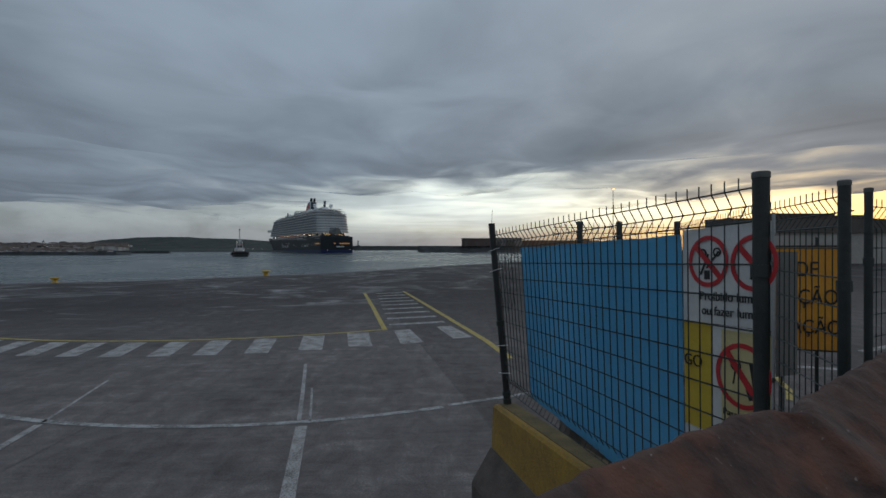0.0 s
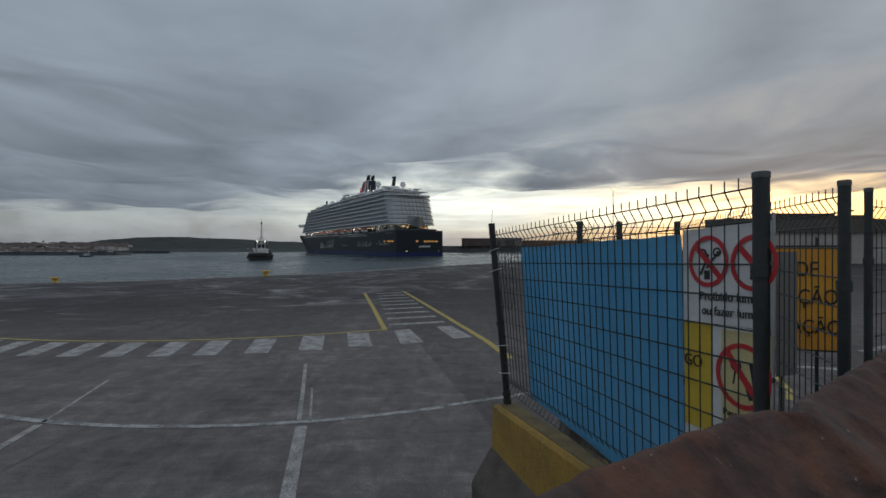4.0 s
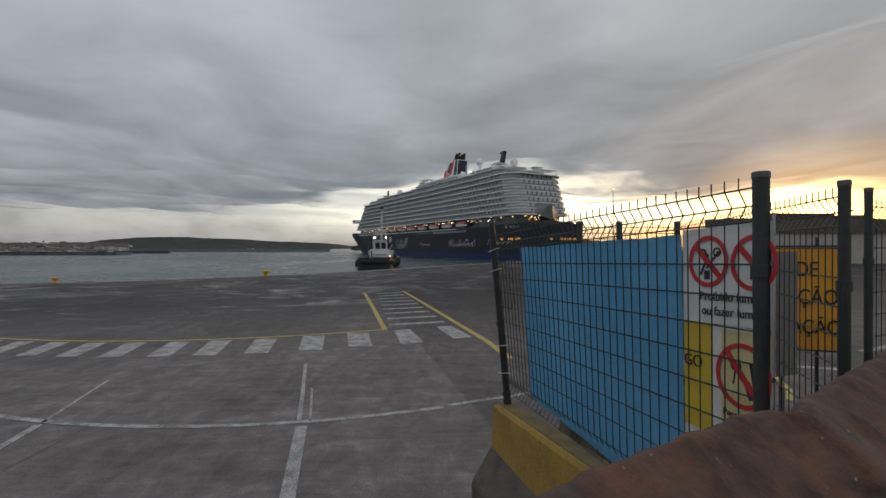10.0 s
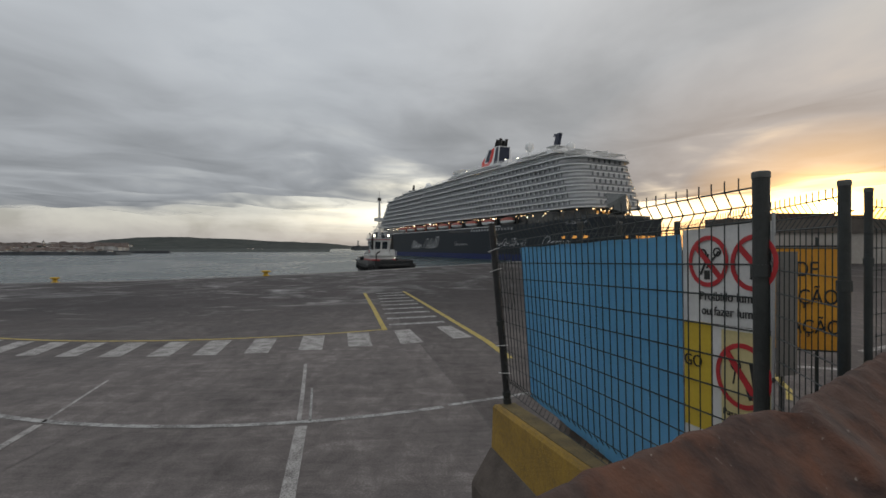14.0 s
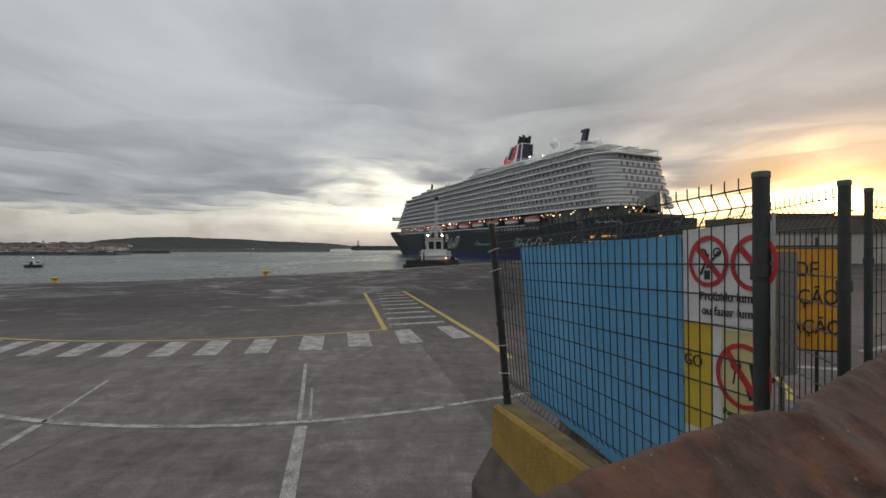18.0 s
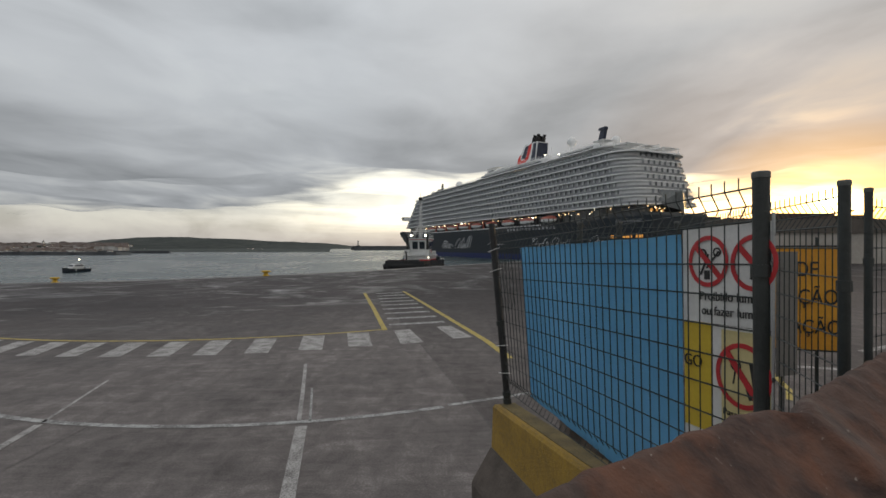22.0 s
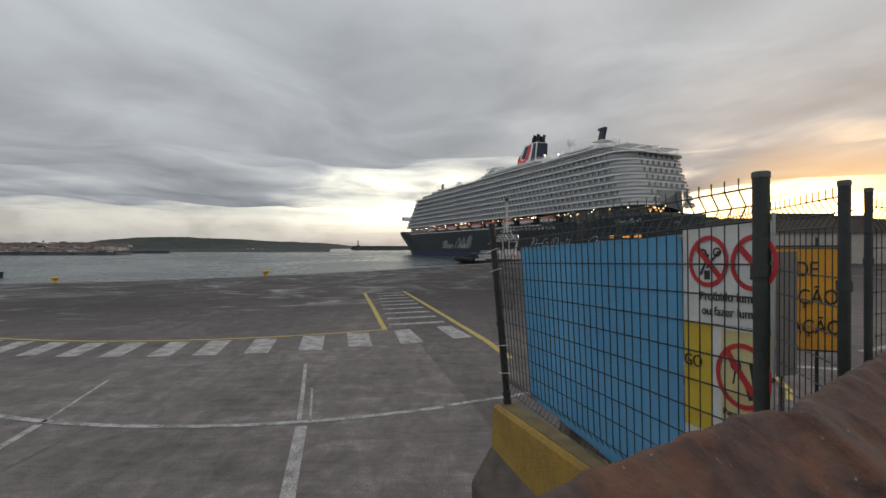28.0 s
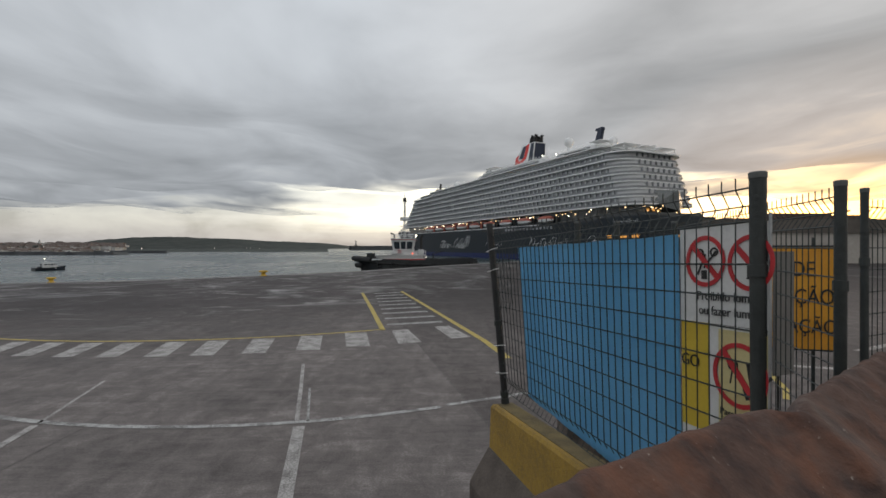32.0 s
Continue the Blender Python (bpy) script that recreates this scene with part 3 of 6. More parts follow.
def structure():
    plan = QUAY_EDGE + [(160, 130), (160, -60), (-60, -60)]
    quay = part("ground", slabbed(plan[::-1], -7.0, 0.0), [M_ASPHALT], None)
    tagged(quay, "worn grey concrete port apron with stains", "ground", kind="structure")
    bm = bmesh.new()
    for (xa, ya), (xb, yb) in zip(QUAY_EDGE[:-1], QUAY_EDGE[1:]):
        d = Vector((xb - xa, yb - ya, 0)).normalized()
        nrm = Vector((-d.y, d.x, 0))
        a, b = Vector((xa, ya, 0)), Vector((xb, yb, 0))
        slab(bm, [(p.x, p.y) for p in (a + nrm * 0.03, a - nrm * 0.8, b - nrm * 0.8, b + nrm * 0.03)], -1.2, 0.012)
    tagged(part("quay_coping", bm, M_COPING), "chipped wet concrete coping along the quay edge", "quay edge", kind="structure")
    bm = bmesh.new()
    bmesh.ops.create_circle(bm, cap_ends=True, segments=96, radius=4750)
    sea = part("water", bm, M_WATER, at=pose(0, 0, WATER_Z))
    tagged(sea, "rippled grey-green harbour water", "water", kind="structure")


structure()


def flat_strip(bm, pts, width, z=0.004, thick=0.004):
    """A painted band of one width along a run of ground points."""
    pts = [Vector((x, y, 0)) for x, y in pts]
    left, right = [], []
    for i, p in enumerate(pts):
        d = (pts[min(i + 1, len(pts) - 1)] - pts[max(i - 1, 0)]).normalized()
        s = Vector((-d.y, d.x, 0)) * width / 2
        left.append(bm.verts.new((p + s).to_tuple()[:2] + (z,)))
        right.append(bm.verts.new((p - s).to_tuple()[:2] + (z,)))
    for i in range(len(pts) - 1):
        bm.faces.new((right[i], right[i + 1], left[i + 1], left[i]))
    return bm


def yellow_y(x):
    return 9.11 + 0.045 * (x + 6.7) ** 2


def cross_y(x):
    return 4.77 + 0.07 * (x + 2.9) ** 2


def markings():
    def line(name, pts, width, material, label):
        ob = part(name, flat_strip(bmesh.new(), pts, width), material)
        return tagged(ob, label, "road marking", kind="structure")
    n = 40
    line("lane_line", [(-14 + 12.66 * i / n, yellow_y(-14 + 12.66 * i / n)) for i in range(n + 1)], 0.09, M_YELLOW_LINE, "worn yellow line beside a striped crossing")
    line("lane_line", [(-1.32, 10.30), (-2.2, 14.2), (-3.24, 18.65)], 0.12, M_YELLOW_LINE, "worn yellow line of a walkway")
    line("lane_line", [(-1.69, 19.36), (-0.24, 13.63), (0.87, 9.18), (1.15, 7.7)], 0.13, M_YELLOW_LINE, "worn yellow line of a walkway")
    # crossing bars
    for i in range(13):
        x = (-1.885, -2.755, -3.655, -4.50, -5.26, -6.08, -6.85, -7.62, -8.38, -9.13, -9.88, -10.63, -11.38)[i]
        y0 = yellow_y(x) - 0.17
        x1, y1 = x + 0.31, y0 - 1.38 + 0.04 * i
        w0, w1 = 0.47 - 0.017 * i, 0.455 - 0.018 * i
        bm = bmesh.new()
        vs = [bm.verts.new((px, py, 0.004)) for px, py in ((x - w0 / 2, y0), (x1 - w1 / 2, y1), (x1 + w1 / 2, y1 + 0.03), (x + w0 / 2, y0 + 0.03))]
        bm.faces.new(vs)
        tagged(part("crossing_bar", bm, M_WHITE_LINE), "worn white bar of a pedestrian crossing", "road marking", "crossing bars", "structure")
    for q in (((-1.11, 10.24), (-0.82, 8.81), (-0.38, 9.02), (-0.77, 10.45)), ((-0.16, 10.74), (0.22, 9.35), (0.62, 9.53), (0.19, 10.9))):
        bm = bmesh.new()
        bm.faces.new([bm.verts.new((x, y, 0.004)) for x, y in q])
        tagged(part("crossing_bar", bm, M_WHITE_LINE), "worn white bar of a pedestrian crossing", "road marking", "crossing bars", "structure")
    # bars inside the walkway
    for k in range(9):
        y = 11.35 + 0.92 * k
        xr = 0.32 - (y - 11.3) * 0.235
        xl = -1.40 - (y - 11.3) * 0.19
        bm = bmesh.new()
        bm.faces.new([bm.verts.new(p) for p in ((xl + 0.12, y - 0.42, 0.004), (xr - 0.25, y, 0.004), (xr - 0.3, y + 0.26, 0.004), (xl + 0.07, y - 0.2, 0.004))])
        tagged(part("walkway_bar", bm, M_FAINT_LINE), "faded white bar inside a walkway", "road marking", "walkway bars", "structure")
    line("lane_line", [(-9 + 9.0 * i / n, cross_y(-9 + 9.0 * i / n)) for i in range(n + 1)], 0.085, M_FAINT_LINE, "broken white line across the apron")
    line("lane_line", [(0.06, 5.42), (0.7, 5.68), (2.5, 6.5)], 0.075, M_FAINT_LINE, "broken white line across the apron")
    line("lane_line", [(-2.23, 7.33), (-1.86, 6.0), (-1.57, 4.92)], 0.05, M_WHITE_LINE, "white parking bay line")
    line("lane_line", [(-1.50, 4.78), (-1.18, 3.42), (-0.7, 1.5)], 0.118, M_WHITE_LINE, "broad white parking bay line")
    line("lane_line", [(-1.76, 6.07), (-1.45, 4.92)], 0.03, M_FAINT_LINE, "thin white parking bay line")
    line("lane_line", [(-4.77, 6.43), (-4.42, 5.2), (-4.33, 4.88)], 0.04, M_WHITE_LINE, "white parking bay line")
    line("lane_line", [(-4.32, 4.82), (-4.2, 4.29), (-3.9, 3.0)], 0.085, M_WHITE_LINE, "broad white parking bay line")
    line("slab_joint", [(-0.62, 9.6), (0.05, 6.68), (0.55, 4.6), (1.2, 2)], 0.009, M_JOINT, "dark joint between concrete slabs")
    line("slab_joint", [(-3.7, 7.4), (-3.75, 4.9), (-3.72, 3.2)], 0.006, M_JOINT, "dark joint between concrete slabs")
    line("lane_line", [(5.2, 7.3), (6.5, 6.9), (9, 6.2)], 0.14, M_WHITE_LINE, "white road line behind the fence")
    line("lane_line", [(7.6, 8.2), (12.5, 10.5)], 0.14, M_WHITE_LINE, "white road line behind the fence")
    line("lane_line", [(5.0, 6.9), (4.6, 6.0), (4.3, 5.6)], 0.07, M_YELLOW_LINE, "yellow road line behind the fence")


markings()


def bollard(x, y, size):
    b = empty("mooring_bollard", pose(x, y, 0.01) @ Matrix.Scale(size, 4), label="yellow cast-iron mooring bollard on the quay edge", category="bollard", group="quay bollards")
    bm = bmesh.new()
    prof = [(0.26, 0.0), (0.26, 0.04), (0.17, 0.07), (0.15, 0.2), (0.17, 0.28)]
    loft(bm, [[(r * math.cos(k * math.tau / 18), r * math.sin(k * math.tau / 18), z) for k in range(18)] for r, z in prof])
    part("stem", bm, M_YELLOW, b, smooth=True)
    bm = bmesh.new()
    prof = [(0.17, 0.26), (0.29, 0.29), (0.31, 0.35), (0.27, 0.40), (0.1, 0.42)]
    loft(bm, [[(1.15 * r * math.cos(k * math.tau / 18), 0.8 * r * math.sin(k * math.tau / 18), z) for k in range(18)] for r, z in prof])
    part("head", bm, M_YELLOW, b, smooth=True)


bollard(-20.7, 24.1, 0.68)
bollard(-11.6, 29.6, 0.85)

# ---- fence ----
FL, FR = Vector((0.438, 3.156, 0)), Vector((0.926, 1.332, 0))
FLEN = (FR - FL).length
FDIR = (FR - FL).normalized()
FNORM = Vector((-FDIR.y, FDIR.x, 0))      # away from the apron


def on_fence(s, h, off=0.0):
    """A point of the near panel: s along it, h above its sloping foot, off behind it. The far end leans."""
    p = FL + FDIR * s + FNORM * off
    lean = 0.085 * h * max(0.0, 1 - s / FLEN)
    return Vector((p.x - lean, p.y, 0.90 + 0.052 * s + h))


def straight(a, b, foot):
    a, b = Vector((*a, 0)), Vector((*b, 0))
    d = (b - a).normalized()
    nrm = Vector((-d.y, d.x, 0))

    def at(s, h, off=0.0):
        p = a + d * s + nrm * off
        return Vector((p.x, p.y, foot + h))
    return at, (b - a).length


def wire_panel(at, length, height, name, label, step=0.0475, fold=0.03, side=1, dip=0.0):
    """A welded mesh panel: upright wires folded at the top, middle and foot, and cross wires at the folds and between."""
    ob = empty(name, label=label, category="fence", group="mesh fence panels")
    top = height
    folds = [(0.0, 0.0), (0.05, fold), (0.1, 0.0), (0.5, 0.0), (top - 0.58, 0.0), (top - 0.53, 0.0), (top - 0.10, 0.0), (top - 0.05, fold), (top, 0.0), (top + 0.035, 0.0)]
    n = int(length / step)
    for i in range(1, n + 1):
        s = i * step - step / 2
        part("upright_wire", tubed([at(s, h - (dip * s if h < 0.11 else 0), o * side) for h, o in folds], 0.0026, 4), M_WIRE, ob)
    hs = [0.0, 0.05, 0.1] + [0.1 + 0.0995 * k for k in range(1, int((top - 0.2) / 0.0995) + 1)] + [top - 0.10, top - 0.05, top]
    for h in hs:
        o = fold * side if abs(h - 0.05) < 0.001 or abs(h - (top - 0.05)) < 0.001 else 0.0
        k = 8
        part("cross_wire", tubed([at(length * j / k, h - (dip * length * j / k if h < 0.11 else (0.008 + 0.5 * length * j / k * dip if dip and h < top - 0.15 else 0)), o + 0.004) for j in range(k + 1)], 0.0028, 4), M_WIRE, ob)
    return ob


def post(foot, top, radius, material, label, cap=M_CAP, clamps=()):
    p = empty("fence_post", label=label, category="post", group="fence posts")
    f, t = Vector(foot), Vector(top)
    part("pole", tubed([f, f.lerp(t, 0.5), t], radius, 20), material, p, smooth=False)
    d = (t - f).normalized()
    if cap:
        part("cap", tubed([t - d * 0.012, t + d * 0.004, t + d * 0.007], 1, 20, [radius * 1.08, radius * 1.08, radius * 0.9]), cap, p, "weathered grey plastic cap")
    for h in clamps:
        c = f.lerp(t, h)
        part("clamp", tubed([c - d * 0.018, c + d * 0.018], radius * 1.25, 12), M_POST, p)
    return p


def near_fence():
    wire_panel(on_fence, FLEN, 1.08, "mesh_fence_panel", "dark green welded mesh fence panel on a concrete barrier", dip=0.04)
    lt = on_fence(0, 1.165)
    post((0.452, 3.16, 0.80), lt, 0.023, M_BLACKPOST, "leaning black steel fence post tied with cable ties", cap=None, clamps=(0.02, 0.06, 0.45))
    for h in (0.12, 0.31, 0.83, 0.97):
        bm = tubed([on_fence(-0.04, h, 0.03), on_fence(-0.03, h - 0.004, -0.03), on_fence(0.06, h + 0.012, -0.02), on_fence(0.1, h + 0.02, 0.0)], 0.0025, 5)
        tagged(part("cable_tie", bm, M_TIE), "pale plastic cable tie round a fence post", "cable tie", "cable ties")
    # loose wire and dry stalks caught in the mesh beside the leaning post
    rnd = random.Random(3)
    for k in range(5):
        s, h = 0.10 + 0.045 * k, 0.55 + 0.1 * rnd.random()
        pts = []
        for j in range(7):
            pts.append(on_fence(s + rnd.uniform(-0.02, 0.02), h + 0.055 * j, -0.006 + rnd.uniform(-0.012, 0.012)))
        tagged(part("loose_wire", tubed(pts, 0.0016, 4), M_WIRE), "thin dark loose wire tangled in the fence mesh", "wire", "loose wires")
    tagged(part("wire_end", tubed([lt, lt + Vector((0.006, 0, 0.09))], 0.0014, 4), M_WIRE), "thin wire sticking up from the leaning post", "wire")
    rt = on_fence(FLEN, 1.117) + Vector((0.01, 0, 0))
    post((rt.x + 0.012, rt.y, 0.85), rt, 0.0225, M_POST, "dark green round steel fence post with a grey cap", clamps=(0.775,))


near_fence()


def barrier():
    """The precast barrier under the near panel: a steep upper face that flares towards its foot."""
    b = empty("concrete_barrier", label="weathered yellow precast concrete barrier carrying a mesh fence", category="barrier")
    prof = [(-0.098, 0.46), (-0.086, 0.785), (-0.07, 0.80), (0.07, 0.80), (0.086, 0.785), (0.098, 0.46)]
    bm = bmesh.new()
    rings = []
    for i in range(9):
        s = -0.02 + i * 0.27
        base = FL + FDIR * s + FNORM * 0.03 * s
        rings.append([(base.x + FNORM.x * o, base.y + FNORM.y * o, z + (0.052 * s if z > 0.3 else 0)) for o, z in prof])
    loft(bm, rings)
    part("body", bm, M_BARRIER, b)
    bm = bmesh.new()
    rings = []
    for i in range(9):
        s = -0.02 + i * 0.27
        base = FL + FDIR * s + FNORM * 0.03 * s
        rings.append([(base.x + FNORM.x * o, base.y + FNORM.y * o, z) for o, z in ((-0.245, -0.01), (-0.242, 0.275), (-0.232, 0.30), (-0.102, 0.505), (0.102, 0.505), (0.232, 0.30), (0.242, 0.275), (0.245, -0.01))])
    loft(bm, rings)
    part("foot", bm, M_BARE, b, "unpainted dirty concrete foot")
    bm = bmesh.new()
    pts = []
    for i in range(9):
        s = -0.01 + i * 0.269
        base = FL + FDIR * s + FNORM * 0.03 * s
        pts.append((base, s))
    loft(bm, [[(p.x + FNORM.x * o, p.y + FNORM.y * o, z + 0.052 * s) for o, z in ((-0.045, 0.79), (-0.04, 0.804), (0.07, 0.804), (0.075, 0.79))] for p, s in pts])
    part("top_strip", bm, M_STRIP, b, "bare worn concrete top")


barrier()

# ---- cruise ship: local +x is forward, +y is port, z = 0 is the waterline ----
def half_breadth(u, z):
    """Half breadth of the hull at u metres from the stern and z above the waterline."""
    full = 18.0
    bow = 271 + 26 * max(0.0, min(1.0, z / 17.0)) ** 1.2
    run = 78.0 - 12 * min(1.0, max(0.0, z / 17.0))
    t = max(0.0, (u - (bow - run)) / run)
    w = full * max(0.0, 1 - t ** 2.1)
    if u < 30:
        w = min(w, full - 0.7 * (1 - u / 30) ** 2)
    return max(w, 0.06)


def rounded_deck(u0, u1, half, raft=7.0, rfwd=11.0, n=8):
    """Plan outline of a deck with rounded corners, counter-clockwise."""
    pts = []
    for cx, cy, r, a0 in ((u1 - rfwd, half - rfwd, rfwd, 0), (u0 + raft, half - raft, raft, 90), (u0 + raft, -half + raft, raft, 180), (u1 - rfwd, -half + rfwd, rfwd, 270)):
        for k in range(n + 1):
            a = radians(a0 + 90 * k / n)
            pts.append((cx + r * math.cos(a), cy + r * math.sin(a)))
    return pts


def ring_wall(bm, outline, z0, z1, thick=0.3):
    """A parapet of some thickness along a closed outline."""
    n = len(outline)
    inner = []
    for i, (x, y) in enumerate(outline):
        ax, ay = outline[i - 1]
        bx, by = outline[(i + 1) % n]
        d = Vector((bx - ax, by - ay)).normalized()
        inner.append((x - d.y * thick, y + d.x * thick))
    rows = [[bm.verts.new((x, y, z)) for x, y in o] for o, z in ((outline, z0), (outline, z1), (inner, z1), (inner, z0))]
    for a, b in ((0, 1), (1, 2), (2, 3), (3, 0)):
        for i in range(n):
            j = (i + 1) % n
            bm.faces.new((rows[a][i], rows[a][j], rows[b][j], rows[b][i]))


def script_mark(bm, u0, u1, z, height, words, side):
    """Looping slanted pen strokes on the hull side, without letters: words of (height, width) loops."""
    w = height * 0.024
    total = sum(sum(k[1] for k in word) for word in words) + 1.1 * (len(words) - 1)
    unit = (u0 - u1) / total
    u = u0
    for word in words:
        path = []
        for tall, wide in word:
            for j in range(10):
                a = math.tau * j / 10
                rise = height * tall * 0.5 * (1 - math.cos(a))
                path.append((u - unit * wide * j / 10 + 0.42 * unit * wide * math.sin(a) - 0.66 * rise, z + rise))
            u -= unit * wide
        u -= unit * 1.1
        prev = None
        for i, (pu, pz) in enumerate(path):
            qu, qz = path[min(i + 1, len(path) - 1)]
            ou, oz = path[max(i - 1, 0)]
            d = Vector((qu - ou, qz - oz)).normalized()
            nu, nz = -d.y * w, d.x * w
            pair = [bm.verts.new((pu + k * nu, side * (half_breadth(pu, pz) + 0.07), pz + k * nz)) for k in (1, -1)]
            if prev:
                bm.faces.new((prev[0], prev[1], pair[1], pair[0]))
            prev = pair


def cruise_ship():
    ship = empty("cruise_ship", label="large white cruise ship with navy hull and lit decks", category="cruise ship")
    # hull
    us = [0, 3, 8, 15, 30, 60, 100, 150, 190, 205, 218, 230, 240, 250, 258, 265, 271, 277, 283, 288, 292, 295, 297]
    zs = [-3, 0, 2, 4, 7, 10, 13, 16.3]
    bm = bmesh.new()
    rings = []
    for u in us:
        top = 16.3 + 1.7 * max(0.0, min(1.0, (u - 225) / 25))
        if u < 26:
            top = 17.2
        zz = [z if z < 13 else (13 + (top - 13) * (0.5 if z == 13 else 1)) for z in zs]
        rings.append([(u if u < 271 or z > 12 else min(u, 271 + 26 * max(0, z / 17.0) ** 1.2), half_breadth(u, z), z) for z in zz] +
                     [(u if u < 271 or z > 12 else min(u, 271 + 26 * max(0, z / 17.0) ** 1.2), -half_breadth(u, z), z) for z in zz[::-1]])
    loft(bm, rings)
    bmesh.ops.recalc_face_normals(bm, faces=bm.faces)
    part("hull", bm, M_HULL, ship, "navy hull with a bright blue band at the waterline")
    bm = bmesh.new()
    ring_wall(bm, [(u, half_breadth(u, 17)) for u in (297, 294, 288, 280, 270, 258, 250)][::1] + [(u, -half_breadth(u, 17)) for u in (250, 258, 270, 280, 288, 294, 297)], 17.9, 18.9, 0.25)
    part("bow_bulwark", bm, M_HULL, ship)
    # recessed promenade with the boats
    part("promenade_wall", slabbed(rounded_deck(24, 244, 14.6, 3, 9), 16.3, 21.4), M_SHIPGLASS, ship, "dark recessed promenade")
    bm = bmesh.new()
    ring_wall(bm, rounded_deck(1.5, 25, 16.2, 5, 2), 17.2, 18.3, 0.2)
    part("aft_railing", bm, M_SHIPGLASS, ship)
    part("aft_deckhouse", slabbed(rounded_deck(9, 30, 13.0, 4, 1), 17.2, 21.4), M_SHIPGLASS, ship)
    # balcony decks
    levels = 7
    for k in range(levels):
        z = 21.5 + 2.85 * k
        u0, u1 = 5.5 + 1.1 * k, 248.5 - 3.3 * k
        o = rounded_deck(u0, u1, 17.4 if k < levels - 1 else 17.7, 8.5, 12)
        part("deck", slabbed(rounded_deck(u0 - 0.25, u1 + 0.25, (17.4 if k < levels - 1 else 17.7) + 0.25, 8.5, 12), z - 0.16, z + 0.30), M_SHIPWHITE, ship)
        bm = bmesh.new()
        ring_wall(bm, o, z + 0.26, z + 1.16, 0.12)
        part("balustrade", bm, M_PARAPET, ship)
        part("cabin_wall", slabbed(rounded_deck(u0 + 1.1, u1 - 0.8, 16.8, 8.0, 11.5), z + 0.3, z + 2.70), M_SHIPGREY, ship, "row of recessed cabin doors and windows")
        bm = bmesh.new()
        u = u0 + 9
        while u < u1 - 14:
            for s in (1, -1):
                box(bm, u - 0.12, u + 0.12, *sorted((s * 16.7, s * 17.25)), z + 0.2, z + 2.70)
            u += 3.1
        for v in range(-3, 4):
            box(bm, u0 + 0.3, u0 + 1.6, v * 2.9 - 0.1, v * 2.9 + 0.1, z + 0.2, z + 2.70)
        part("balcony_divider", bm, M_PARTITION, ship, "thin dividers between the balconies")["kind"] = "stuff"
        # a few darker cabin doors
        bm = bmesh.new()
        u = u0 + 10
        while u < u1 - 14:
            for s in (1, -1):
                box(bm, u + 0.4, u + 1.9, *sorted((s * 16.7, s * 16.86)), z + 0.45, z + 2.45)
            u += 3.1
        part("cabin_door", bm, M_DOOR, ship, "grey sliding cabin doors")["kind"] = "stuff"
    zt = 21.5 + 2.85 * levels
    top = rounded_deck(11, 227, 17.8, 9, 12)
    part("sun_deck", slabbed(top, zt - 0.15, zt + 0.35), M_SHIPWHITE, ship)
    bm = bmesh.new()
    ring_wall(bm, rounded_deck(22, 217, 17.2, 9, 14), zt + 0.35, zt + 2.3, 0.15)
    part("windscreen", bm, M_GREENGLASS, ship, "tinted glass windscreen round the pool deck")
    # full-height vertical breaks in the balconies
    for u in (150, 214):
        for s in (1, -1):
            part("shaft", boxed(u - 1.3, u + 1.3, *sorted((s * 16.0, s * 17.2)), 21.7, zt), M_PARTITION, ship)
    # bridge
    part("bridge", slabbed([(247, -10), (247, 10), (243, 20), (239.5, 20), (238.5, 12), (238.5, -12), (239.5, -20), (243, -20)], 27.6, 30.6), M_SHIPWHITE, ship)
    part("bridge_window", slabbed([(247.2, -9.9), (247.2, 9.9), (243.2, 20.2), (239.4, 20.2), (239.4, -20.2), (243.2, -20.2)], 28.9, 29.9), M_SHIPGLASS, ship)
    # upper houses
    def house(u0, u1, half, z0, z1, material=M_SHIPWHITE, r=4, name="upper_house"):
        part(name, slabbed(rounded_deck(u0, u1, half, r, r), z0, z1), material, ship)
    house(188, 215, 11, zt + 0.3, zt + 3.0, r=9)
    house(190, 214, 11.2, zt + 1.2, zt + 2.2, M_SHIPGLASS, 9, "upper_window")
    house(126, 192, 15.5, zt + 0.3, zt + 3.2, M_GREENGLASS)
    house(124, 194, 16.2, zt + 3.2, zt + 3.7)
    house(62, 126, 13.5, zt + 0.3, zt + 6.0, M_SHIPGREY)
    house(60, 128, 16.4, zt + 3.4, zt + 3.9)
    house(66, 120, 14.5, zt + 6.0, zt + 6.5)
    house(70, 104, 7.5, zt + 6.5, zt + 8.3)
    house(26, 60, 13.0, zt + 0.3, zt + 3.6, M_SHIPGREY)
    house(23, 62, 15.6, zt + 3.6, zt + 4.0)
    house(33, 56, 9.0, zt + 4.0, zt + 6.4, M_GREENGLASS)
    house(31, 58, 11.0, zt + 6.4, zt + 6.8)
    house(36, 48, 4.0, zt + 6.8, zt + 9.0)
    for u0, u1, half, z0, z1, r in ((63, 125, 13.6, 1.1, 2.6, 4), (63, 125, 13.6, 4.3, 5.4, 4), (71, 103, 7.6, 7.0, 7.8, 4), (27, 59, 13.1, 1.2, 2.6, 4), (37, 47, 4.1, 7.3, 8.4, 3)):
        house(u0, u1, half, zt + z0, zt + z1, M_SHIPGLASS, r, "upper_window")
